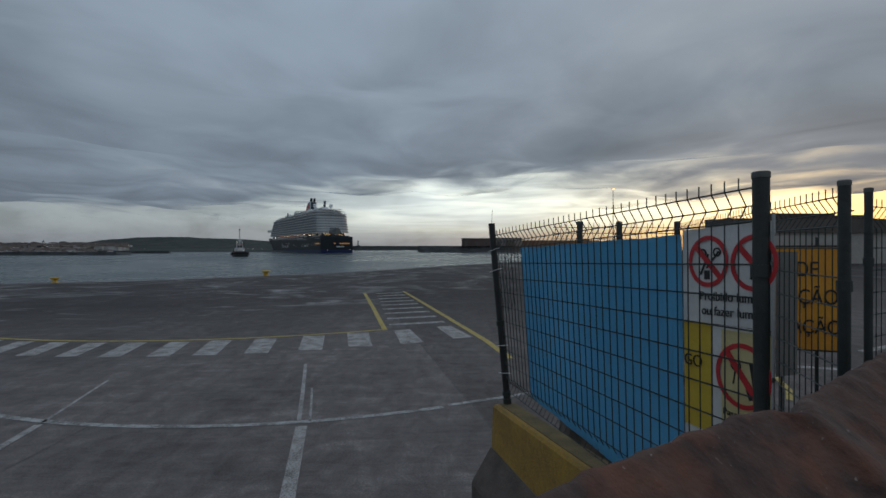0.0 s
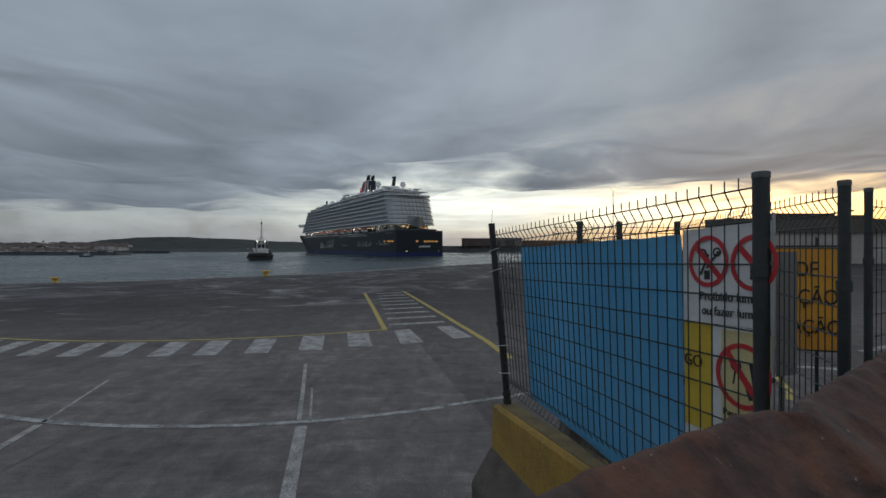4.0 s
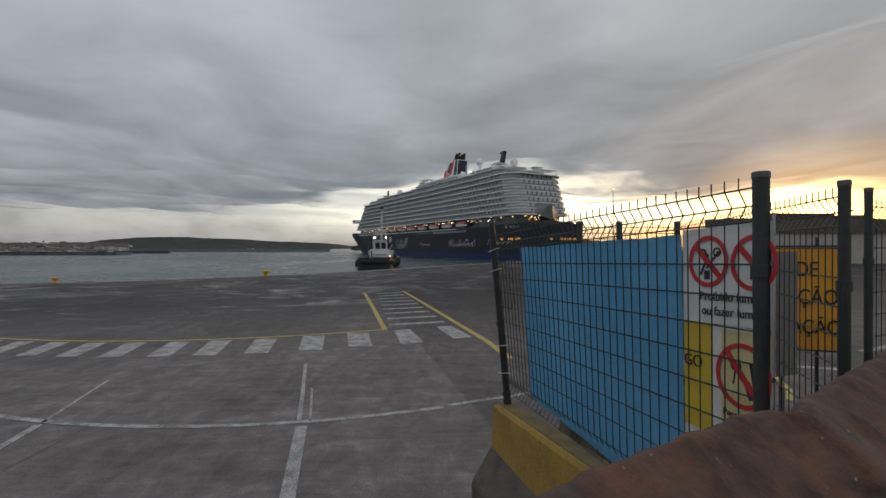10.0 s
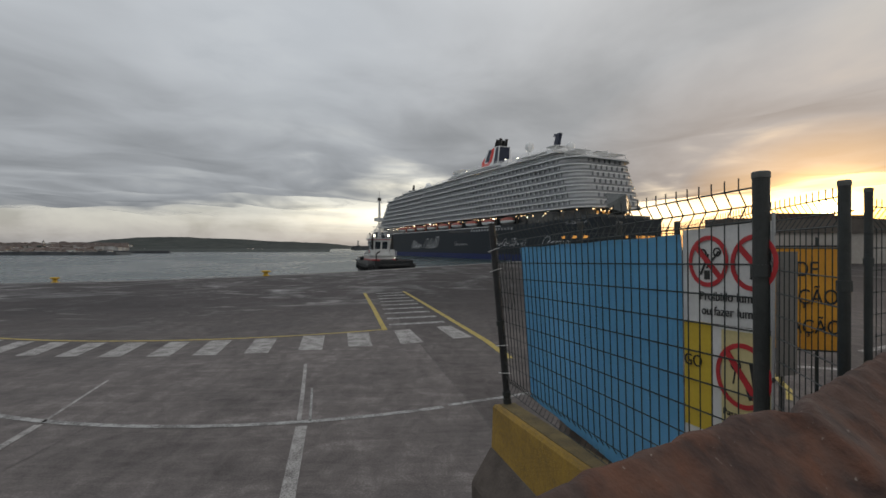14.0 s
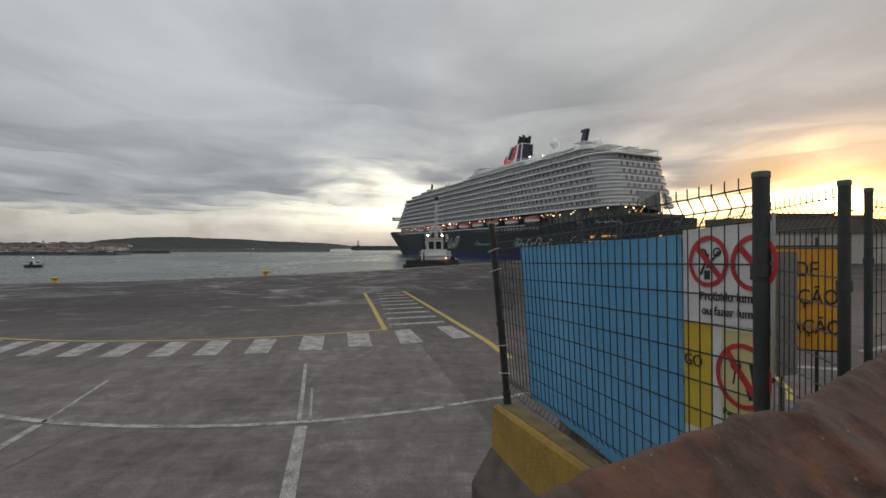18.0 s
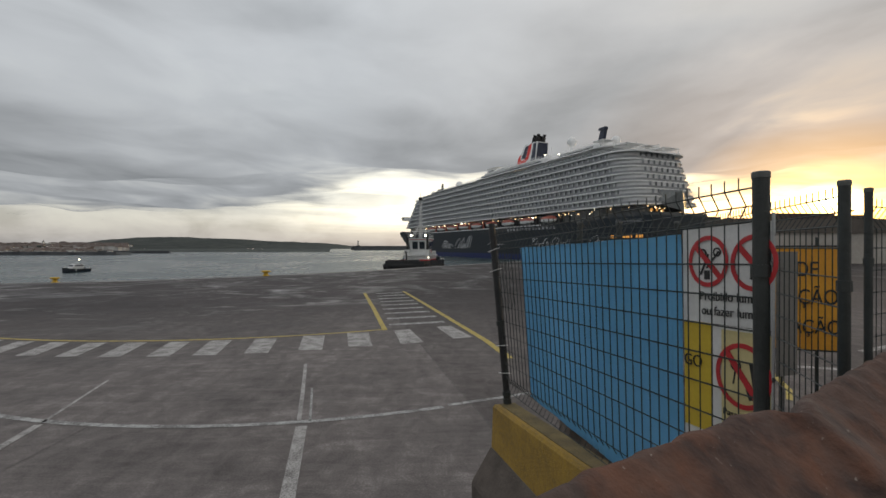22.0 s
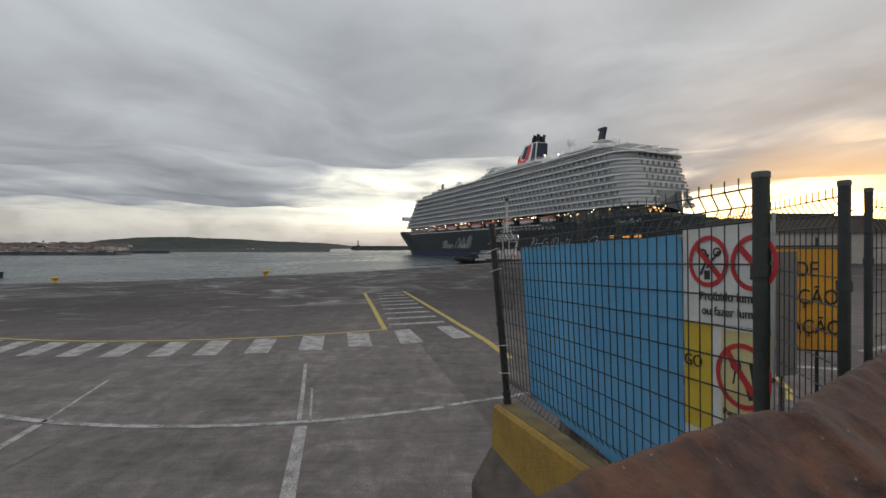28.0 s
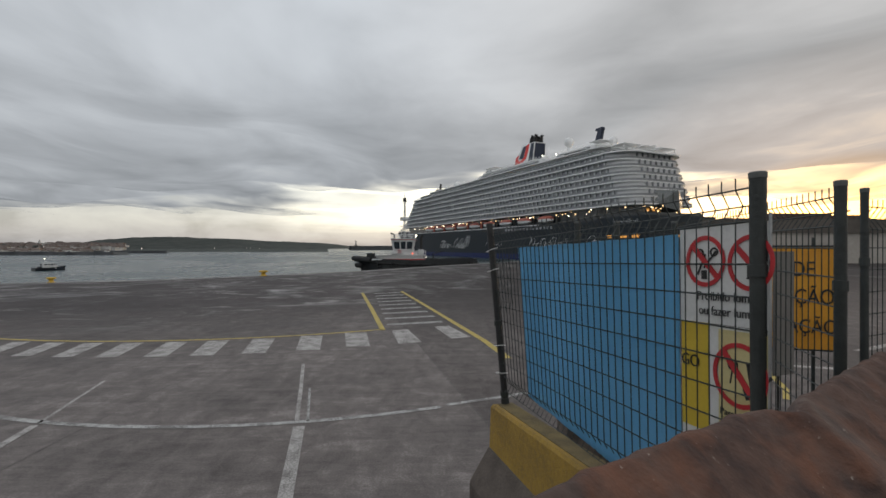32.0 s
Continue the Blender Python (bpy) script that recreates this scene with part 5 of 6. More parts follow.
        part("life_raft", tubed([(0.6, s * 2.9, 4.75), (2.0, s * 2.9, 4.75)], 0.42, 10), M_TUGWHITE, tug)
        for h in (4.75, 5.2):
            part("railing", tubed([(-6.1, s * 3.2, h), (3, s * 3.2, h), (5.6, s * 2.0, h)], 0.05, 5), M_TUGWHITE, tug)
            part("roof_railing", tubed([(cx - 2.9, s * 2.6, h + 4.0), (cx + 2.9, s * 2.6, h + 4.0)], 0.05, 5), M_TUGWHITE, tug)
        for i in range(7):
            part("stanchion", tubed([(-6.1 + 1.7 * i, s * (3.2 if i < 6 else 2.6), 4.2), (-6.1 + 1.7 * i, s * (3.2 if i < 6 else 2.6), 5.2)], 0.05, 4), M_TUGWHITE, tug)
            if i < 5:
                part("stanchion", tubed([(cx - 2.9 + 1.45 * i, s * 2.6, 8.3), (cx - 2.9 + 1.45 * i, s * 2.6, 9.2)], 0.04, 4), M_TUGWHITE, tug)
    part("radar", boxed(cx + 0.5, cx + 0.8, -1.3, 1.3, 10.3, 10.55), M_TUGWHITE, tug)
    part("fire_monitor", tubed([(cx + 2.2, 1.9, 8.3), (cx + 2.2, 1.9, 9.2), (cx + 3.1, 1.9, 9.6)], 0.2, 8), M_SOOT, tug)
    part("deck_crane", tubed([(-8.0, 2.0, 2.0), (-8.0, 2.0, 4.6), (-10.5, 1.6, 5.2)], 0.16, 6), M_SOOT, tug)
    part("winch", boxed(6.6, 8.4, -1.5, 1.5, 3.2, 4.7, 0.2), M_TUGBLACK, tug)
    part("tow_winch", boxed(-11.0, -9.2, -1.4, 1.4, 2.1, 3.4, 0.2), M_TUGBLACK, tug)
    part("tow_bitt", tubed([(-13.4, -1.2, 2.0), (-13.4, -1.2, 3.2), (-13.4, 1.2, 3.2), (-13.4, 1.2, 2.0)], 0.2, 8), M_SOOT, tug)
    for k in range(7):
        for s in (1, -1):
            part("name_bar", boxed(4.2 + 0.36 * k, 4.45 + 0.36 * k, *sorted((s * (tug_half(5.5, 3) - 0.2), s * (tug_half(4.6, 3) + 0.06))), 3.0, 3.35), M_SCRIPT, tug)
    return tug


TUG = tug_boat()


def pilot_boat():
    b = empty("pilot_boat", label="small navy and white pilot launch with a lit mast", category="boat")
    xs = [-4.8, -4.5, -3, -1, 1, 2.5, 3.5, 4.2, 4.8]

    def hb(x):
        return max(0.04, 1.55 * (1 - max(0, (x - 0.5) / 4.3) ** 2.2))
    bm = bmesh.new()
    loft(bm, [[(x, hb(x) * 0.75, -0.4), (x, hb(x), 0.5), (x, hb(x), 1.1 + 0.05 * max(0, x) ** 1.6), (x, -hb(x), 1.1 + 0.05 * max(0, x) ** 1.6), (x, -hb(x), 0.5), (x, -hb(x) * 0.75, -0.4)] for x in xs])
    part("hull", bm, M_NAVY, b)
    part("rubbing_strake", tubed([(x, hb(x) + 0.05, 1.0 + 0.05 * max(0, x) ** 1.6) for x in xs] + [(x, -hb(x) - 0.05, 1.0 + 0.05 * max(0, x) ** 1.6) for x in xs[::-1]], 0.12, 6), M_RUBBER, b)
    bm = bmesh.new()
    loft(bm, [[(x, y, 1.1) for x, y in rounded_deck(-2.6, 2.6, 1.15, 0.3, 0.6, 3)], [(x, y, 1.9) for x, y in rounded_deck(-2.5, 2.0, 1.1, 0.3, 0.5, 3)], [(x, y, 2.75) for x, y in rounded_deck(-2.3, 1.0, 0.95, 0.3, 0.4, 3)]])
    cab = part("cabin", bm, M_TUGWHITE, b)
    for s in (1, -1):
        for x0, x1 in ((-2.0, -1.2), (-1.0, -0.3), (-0.1, 0.6), (0.75, 1.15)):
            bm = bmesh.new()
            loft(bm, [[(x0, s * 1.11, 1.98), (x1, s * 1.11, 1.98), (x1, s * 1.0, 1.98), (x0, s * 1.0, 1.98)], [(x0, s * 1.0, 2.5), (x1, s * 1.0, 2.5), (x1, s * 0.9, 2.5), (x0, s * 0.9, 2.5)]])
            part("window", bm, M_SHIPGLASS, cab)
    bm = bmesh.new()
    loft(bm, [[(1.98, -0.8, 1.95), (1.98, 0.8, 1.95), (1.86, 0.8, 1.95), (1.86, -0.8, 1.95)], [(1.36, -0.75, 2.5), (1.36, 0.75, 2.5), (1.24, 0.75, 2.5), (1.24, -0.75, 2.5)]])
    part("windscreen", bm, M_SHIPGLASS, cab)
    part("mast", tubed([(-1.4, 0, 2.7), (-1.6, 0, 4.2)], 0.07, 6), M_TUGWHITE, b)
    part("mast_lamp", ball(-1.6, 0, 4.3, 0.12, 1, 8), M_LAMPWHITE, b)
    part("radar", boxed(-1.3, -1.0, -0.6, 0.6, 3.2, 3.35), M_TUGWHITE, b)
    for s in (1, -1):
        part("handrail", tubed([(-4.3, s * 1.3, 1.2), (-4.3, s * 1.3, 1.9), (-2.6, s * 1.2, 1.9)], 0.04, 5), M_ALU, b)
        part("bow_rail", tubed([(1.6, s * 1.25, 1.3), (2.2, s * 1.2, 2.0), (4.3, s * 0.3, 2.1)], 0.04, 5), M_ALU, b)
        part("hull_plate", boxed(0.9, 1.4, *sorted((s * 1.5, s * 1.58)), 0.6, 1.0), M_SCRIPT, b)
        part("cabin_rail", tubed([(-2.2, s * 0.8, 2.9), (0.8, s * 0.8, 2.95)], 0.035, 5), M_ALU, b)
    for x in (-3.4, -3.0):
        part("aft_locker", boxed(x, x + 0.35, -0.6, 0.6, 1.0, 1.6, 0.04), M_NAVY, b)
    part("cabin_door", boxed(-2.62, -2.5, -0.35, 0.35, 1.15, 2.5), M_SHIPGLASS, b)
    part("aft_window", boxed(-2.55, -2.42, 0.45, 0.85, 1.9, 2.45), M_SHIPGLASS, b)
    for ob in b.children_recursive:
        ob.data.transform(Matrix.Scale(0.72, 4))
    return b


PILOT = pilot_boat()

# ---- far shore ----
def land(name, label, rows, nx, x0, x1, material, rough, seed, fan=False):
    """A strip of land as a grid: rows of (y, height function)."""
    bm = bmesh.new()
    grid = []
    for j, (yf, hf) in enumerate(rows):
        line = []
        for i in range(nx + 1):
            x = x0 + (x1 - x0) * i / nx
            y = yf(x)
            if fan:
                x *= y / 1000.0
            h = hf(x)
            if j not in (0, len(rows) - 1):
                h += rough * (noise.noise(Vector((x * 0.02, y * 0.02, seed))) + 0.6 * noise.noise(Vector((x * 0.09, y * 0.09, seed))))
            line.append(bm.verts.new((x, y, h)))
        grid.append(line)
    for a, b in zip(grid, grid[1:]):
        for i in range(nx):
            bm.faces.new((a[i], a[i + 1], b[i + 1], b[i]))
    return tagged(part(name, bm, material, smooth=True), label, "hill", kind="structure")


def mix_profile(pts):
    def f(x):
        for (xa, ya), (xb, yb) in zip(pts, pts[1:]):
            if x <= xb:
                t = max(0.0, (x - xa) / (xb - xa))
                t = t * t * (3 - 2 * t)
                return ya + (yb - ya) * t
        return pts[-1][1]
    return f


RIDGE = mix_profile([(-1900, 8), (-1585, 8), (-1530, 21), (-1450, 37), (-1330, 45), (-1210, 47), (-960, 39), (-710, 26), (-560, 21), (-430, 6), (-330, -6)])


SIDE = mix_profile([(-1150, 1.0), (-800, 1.0), (-715, 0.1)])


def shores():
    # breakwaters: rubble slope with a cap
    def mole(name, label, xa, ya, xb, yb, width, top):
        bm = bmesh.new()
        a, b = Vector((xa, ya, 0)), Vector((xb, yb, 0))
        d = (b - a).normalized()
        nrm = Vector((-d.y, d.x, 0))
        rings = []
        for i in range(31):
            p = a.lerp(b, i / 30)
            j = noise.noise(Vector((i * 0.7, ya * 0.01, 0))) * 0.5
            rings.append([(p.x + nrm.x * o, p.y + nrm.y * o, z) for o, z in ((-width, -7), (-width * 0.55, top * 0.2 - 1 + j), (-width * 0.4, top + j * 0.6), (width * 0.4, top + j * 0.6), (width, -7))])
        loft(bm, rings)
        return tagged(part(name, bm, M_ROCK), label, "breakwater", kind="structure")
    land("far_headland", "dark wooded headland across the bay",
         [(lambda x: 1480.0, lambda x: -6.0), (lambda x: 1520.0, lambda x: min(-1.0, RIDGE(x))), (lambda x: 1680.0, lambda x: min(2 + RIDGE(x) * 0.2, RIDGE(x))), (lambda x: 1850.0, lambda x: RIDGE(x) * 0.55),
          (lambda x: 1930.0, lambda x: RIDGE(x) * 0.85), (lambda x: 2000.0, RIDGE), (lambda x: 2300.0, lambda x: RIDGE(x) * 0.8), (lambda x: 2600.0, lambda x: -6.0)],
         280, -1600, -300, M_HILL, 2.0, 3.0)
    land("near_shore", "low dark foreshore below a town",
         [(lambda x: 345.0, lambda x: -5.0), (lambda x: 352.0, lambda x: -3.0), (lambda x: 420.0, lambda x: -3.0), (lambda x: 640.0, lambda x: -3 + 3.2 * SIDE(x)), (lambda x: 900.0, lambda x: -3.5 + 7.5 * SIDE(x)), (lambda x: 1120.0, lambda x: -4 + 12.5 * SIDE(x)), (lambda x: 1300.0, lambda x: -6.0)],
         90, -1150, -690, M_FLAT, 0.4, 8.0, True)
    mole("town_revetment", "dark rock revetment along the town shore", -420, 343, -248, 346, 6, -3.7)
    mole("shore_spit", "low dark rock spit beyond the town", -345, 452, -268, 446, 5, -3.95)
    land("low_shore", "low dark rocky shore below the headland",
         [(lambda x: 560.0, lambda x: -6.0), (lambda x: 562.0, lambda x: -3.2), (lambda x: 600.0, lambda x: -2.6), (lambda x: 900.0, lambda x: -1.8), (lambda x: 1300.0, lambda x: -6.0)],
         120, -730, -250, M_HILL, 0.25, 5.0, True)
    mole("far_breakwater", "long dark rubble breakwater", -180, 900, 420, 1150, 20, 4.2)
    mole("cargo_pier", "dark cargo pier across the basin", -30, 560, 190, 540, 14, 3.3)
    # lighthouse on the end of the far breakwater
    lh = empty("lighthouse", pose(-170, 905, 2.5), label="small white lighthouse at the end of a breakwater", category="lighthouse")
    part("base", tubed([(0, 0, 0), (0, 0, 3)], 1, 10, [3.2, 2.8]), M_WALLGREY, lh)
    part("tower", tubed([(0, 0, 3), (0, 0, 10)], 1, 10, [1.7, 1.25]), M_HOUSE, lh)
    part("gallery", tubed([(0, 0, 10), (0, 0, 10.5)], 1.8, 10), M_WALLGREY, lh)
    part("lantern", tubed([(0, 0, 10.5), (0, 0, 12), (0, 0, 12.8)], 1, 10, [1.0, 1.0, 0.2]), M_HOUSEWIN, lh)
    # sheds on the cargo pier
    def shed(x0, x1, y, h, label, material, name="warehouse"):
        w = empty(name, pose((x0 + x1) / 2, y, 3.0), label=label, category="warehouse")
        half = (x1 - x0) / 2
        part("wall", boxed(-half, half, -8, 8, 0, h), material, w)
        bm = bmesh.new()
        loft(bm, [[(-half - 0.6, -8.6, h), (-half - 0.6, 0, h + 0.8), (-half - 0.6, 8.6, h)], [(half + 0.6, -8.6, h), (half + 0.6, 0, h + 0.8), (half + 0.6, 8.6, h)]])
        part("roof", bm, M_SHED, w)
        for k in range(int(half // 6)):
            part("door", boxed(-half + 3 + 12 * k, -half + 7 + 12 * k, -8.15, -7.9, 0, h * 0.7), M_WALLGREY, w)
    shed(23, 60, 552, 9.0, "red-brown low warehouse on the cargo pier", M_BROWNSHED)
    shed(62, 95, 551, 9.4, "grey warehouse with a pale end wall", M_GREYSHED)
    shed(98, 188, 552, 6.4, "long low brown warehouse on the cargo pier", M_BROWNSHED)
    tagged(part("pale_gate", boxed(75, 86, 542.2, 542.9, 3.1, 10.5), M_WALLGREY), "pale grey sliding gate of a warehouse", "gate")


shores()


def town():
    rnd = random.Random(5)
    kinds = []
    for w, d, h in ((8, 7, 3.6), (6, 6, 3.0), (11, 7, 4.4)):
        hs = empty("house", pose(0, 0, -60), label="pale plastered house with a tiled roof on the far shore", category="house", group="town houses")
        part("wall", boxed(-w / 2, w / 2, -d / 2, d / 2, -2, h), M_HOUSE, hs)
        bm = bmesh.new()
        loft(bm, [[(-w / 2 - 0.4, -d / 2 - 0.4, h), (-w / 2 - 0.4, 0, h + d * 0.28), (-w / 2 - 0.4, d / 2 + 0.4, h)], [(w / 2 + 0.4, -d / 2 - 0.4, h), (w / 2 + 0.4, 0, h + d * 0.28), (w / 2 + 0.4, d / 2 + 0.4, h)]])
        part("roof", bm, M_ROOF, hs)
        for k in (-1, 1):
            part("window", boxed(k * w * 0.25 - 0.7, k * w * 0.25 + 0.7, -d / 2 - 0.08, -d / 2 + 0.1, h * 0.35, h * 0.7), M_HOUSEWIN, hs)
        kinds.append(hs)
    first = {}
    for i in range(385):
        x_dir = rnd.uniform(-0.985, -0.69)
        y = 352 + 750 * rnd.random() ** 1.7
        if x_dir > -0.735 and y < 640:
            continue
        if x_dir > -0.78 and rnd.random() < 0.6:
            continue
        h = -3.2 + max(0, y - 470) / 630 * 11.5
        at = pose(x_dir * y, y, h, 0, 0, rnd.uniform(-30, 30)) @ Matrix.Scale(rnd.uniform(0.45, 0.75) * (0.55 + y / 1000), 4)
        k = rnd.choice(kinds)
        if k not in first:
            k.matrix_basis = at
            first[k] = True
        else:
            copy_thing(k, at)
    # houses too far off to tell apart
    walls, roofs = bmesh.new(), bmesh.new()
    for i in range(420):
        x_dir, y = rnd.uniform(-0.985, -0.70), rnd.uniform(560, 1100)
        w, d, h = rnd.uniform(4, 8), rnd.uniform(4, 6), rnd.uniform(2.2, 4.4)
        at = pose(x_dir * y, y, -3.4 + max(0, y - 470) / 630 * 11.5, 0, 0, rnd.uniform(-35, 35))
        box(walls, -w / 2, w / 2, -d / 2, d / 2, -2, h, at)
        loft(roofs, [[at @ Vector((x, -d / 2 - 0.3, h)), at @ Vector((x, 0, h + d * 0.3)), at @ Vector((x, d / 2 + 0.3, h))] for x in (-w / 2 - 0.3, w / 2 + 0.3)])
    rows = empty("distant_houses", label="rows of small plastered houses across the bay", category="houses", kind="stuff")
    part("wall", walls, M_HOUSEROW, rows)
    part("roof", roofs, M_ROOF, rows)
    # church with a tower
    ch = empty("church", pose(-735, 840, 2.0), label="white church with a tower above the town", category="church")
    part("nave", boxed(-6, 10, -5, 5, 0, 7), M_HOUSE, ch)
    part("tower", boxed(-9, -6, -1.6, 1.6, 0, 10), M_HOUSE, ch)
    part("spire", tubed([(-7.5, 0, 10), (-7.5, 0, 13)], 1, 4, [2.0, 0.1]), M_ROOF, ch)
    # tree masses between the houses
    for x, y, r in ((-620, 645, 4), (-560, 640, 3), (-800, 900, 5), (-640, 760, 4), (-500, 560, 3), (-790, 980, 5), (-880, 1000, 5)):
        t = empty("tree_group", pose(x, y, 0.5), label="dark tree crowns among houses", category="trees", group="town trees")
        part("trunk", tubed([(0, 0, 0), (0, 0, r * 0.5)], 0.4, 6), M_FLAT, t)
        bm = bmesh.new()
        for k in range(14):
            c = Vector((rnd.gauss(0, r * 0.7), rnd.gauss(0, r * 0.4), r * 0.6 + rnd.uniform(0, r * 0.4)))
            g = bmesh.ops.create_icosphere(bm, subdivisions=1, radius=rnd.uniform(0.25, 0.45) * r, matrix=Matrix.Translation(c))
        part("crown", bm, M_HILL, t)
    for k in range(14):
        x_dir = (-0.755, -0.75, -0.745, -0.74, -0.735, -0.885, -0.875, -0.865, -0.72, -0.66, -0.43, -0.42, -0.40, -0.50)[k]
        y = 620 if k < 9 else 700
        l = part("street_lamp_glow", ball(x_dir * y, y, 2.4 if k < 9 else -0.5, 0.35, 1, 8), M_TOWNLIGHT)
        tagged(l, "distant white street lamp", "lamp", "shore lamps")
        p = part("lamp_pole", tubed([(x_dir * y, y, -4), (x_dir * y, y, 2.0 if k < 9 else -0.9)], 0.12, 5), M_WALLGREY)
        p.parent = l
    bpy.context.view_layer.update()


town()


def lamp_mast():
    tagged(part("outer_quay", slabbed([(80, 240), (300, 225), (300, 262), (80, 262)], -7.0, 0.0), M_QUAYFACE), "grey concrete quay beyond the berth", "quay", kind="structure")
    m = empty("lamp_mast", pose(92.9, 247, 0), label="tall port lamp mast with a glowing sodium head", category="lamp mast")
    part("pole", tubed([(0, 0, 0), (0, 0, 33.4)], 1, 8, [0.32, 0.17]), M_WALLGREY, m)
    part("head", boxed(-0.9, 0.9, -0.35, 0.35, 33.4, 33.75, 0.05), M_WALLGREY, m)
    part("lamp", ball(0, -0.3, 33.5, 0.5, 0.7, 10), M_LAMPWARM, m)


lamp_mast()


# low sun glare on this wall is put into its paler, warmer colour
M_PALEWALL = mat("pale_port_wall", (0.30, 0.275, 0.245), (0.44, 0.41, 0.37), 0.3, 0.9, 0, 0.4, 3)


def port_wall():
    tagged(part("boundary_wall", boxed(31, 110, 52, 53, 0, 3.5), M_PALEWALL), "grey port boundary wall behind the fences", "wall", kind="structure")
    tagged(part("wall_coping", boxed(30.8, 110.2, 51.8, 53.2, 3.5, 5.1), M_WALLGREY), "dark beam along the top of the port wall", "wall", kind="structure")
    for x0, x1, z1 in ((34.5, 38.0, 5.4), (39.8, 47.5, 6.0), (48, 52, 5.8)):
        c = empty("shipping_container", pose((x0 + x1) / 2, 56, 3.4), label="dark rusty container behind the port wall", category="container", group="containers")
        h = (x1 - x0) / 2
        part("box", boxed(-h, h, -1.2, 1.2, -3.4, z1 - 3.4, 0.04), M_CONTAINER, c)
        for k in range(int(h * 2 / 0.5)):
            part("rib", boxed(-h + 0.2 + 0.5 * k, -h + 0.42 + 0.5 * k, -1.25, -1.19, -3.2, z1 - 3.6), M_CONTAINER, c)


port_wall()

# ---- far fences, signs ----
P2, P3 = (1.331, 1.50), (1.882, 2.0)
FAR_CORNER = (2.06, 3.95)


def far_fences():
    post((P2[0] + 0.004, P2[1], 0.55), (P2[0], P2[1], 2.115), 0.0178, M_POST, "dark green round steel fence post with a grey cap", clamps=(0.78,))
    post((P3[0] + 0.004, P3[1], 0.55), (P3[0], P3[1], 2.155), 0.0158, M_POST, "dark green round steel fence post with a cap", clamps=(0.42, 0.80))
    at, ln = straight(P2, FAR_CORNER, 1.0)
    wire_panel(at, ln, 1.07, "mesh_fence_panel", "dark green welded mesh fence panel behind the signs", side=-1)
    at, ln = straight(P3, (3.5, 2.75), 1.0)
    wire_panel(at, ln, 1.08, "mesh_fence_panel", "dark green welded mesh fence panel")
    at, ln = straight((0.95, 3.9), FAR_CORNER, 1.0)
    wire_panel(at, ln, 1.07, "mesh_fence_panel", "dark green welded mesh fence panel across the far end")
    for x in (1.18, 1.52, 2.02):
        post((x, 3.9, 0.78), (x, 3.9, 2.115), 0.0245, M_POST, "dark green round steel fence post", clamps=(0.6,))
    # barriers that carry the far fences
    def low_wall(a, b):
        a, b = Vector((*a, 0)), Vector((*b, 0))
        d = (b - a).normalized()
        nrm = Vector((-d.y, d.x, 0))
        bm = bmesh.new()
        loft(bm, [[(p.x + nrm.x * o, p.y + nrm.y * o, z) for o, z in ((-0.28, 0), (-0.16, 0.3), (-0.1, 0.8), (0.1, 0.8), (0.16, 0.3), (0.28, 0))] for p in (a, a.lerp(b, 0.5), b)])
        tagged(part("concrete_barrier", bm, M_BARE), "grey precast concrete barrier under a mesh fence", "barrier", "grey barriers")
    low_wall((1.55, 2.35), (1.95, 3.6))
    low_wall((1.05, 3.9), (2.2, 3.92))


far_fences()


def flat_on(at, s0, s1, h0, h1, off, material, name, parent, label="", thick=0.003):
    bm = bmesh.new()
    loft(bm, [[at(s, h, o) for s, h in ((s0, h0), (s1, h0), (s1, h1), (s0, h1))] for o in (off, off + thick)])
    bmesh.ops.recalc_face_normals(bm, faces=bm.faces)
    return part(name, bm, material, parent, label)


def ring_on(at, s, h, r0, r1, off, material, name, parent, n=40, sq=1.0):
    bm = bmesh.new()
    rows = []
    for k in range(n):
        a = k * math.tau / n
        rows.append([at(s + r * sq * math.cos(a), h + r * math.sin(a), o) for r, o in ((r0, off), (r1, off), (r1, off + 0.002), (r0, off + 0.002))])
    rows.append(rows[0])
    loft(bm, rows, cap=False)
    return part(name, bm, material, parent)


def bar_on(at, s, h, length, width, angle, off, material, name, parent):
    c, d = math.cos(radians(angle)), math.sin(radians(angle))
    bm = bmesh.new()
    q = [(s + x * c - y * d, h + x * d + y * c) for x, y in ((-length / 2, -width / 2), (length / 2, -width / 2), (length / 2, width / 2), (-length / 2, width / 2))]
    loft(bm, [[at(a, b, o) for a, b in q] for o in (off, off + 0.002)])
    return part(name, bm, material, parent)


def lettering(at, body, s, h, size, off, material, parent, width):
    """Words of a given width laid on a panel, in the built-in font."""
    me = text_mesh(body, size)
    lo, hi = min(v.co.x for v in me.vertices), max(v.co.x for v in me.vertices)
    for v in me.vertices:
        v.co = at(s + (v.co.x - lo) / (hi - lo) * width, h + v.co.y, off + v.co.z)
    me.materials.append(material)
    return part("lettering", me, None, parent)


def ground_h(s, z):
    """Height above the near panel's foot for a world height."""
    return z - 0.90 - 0.052 * s


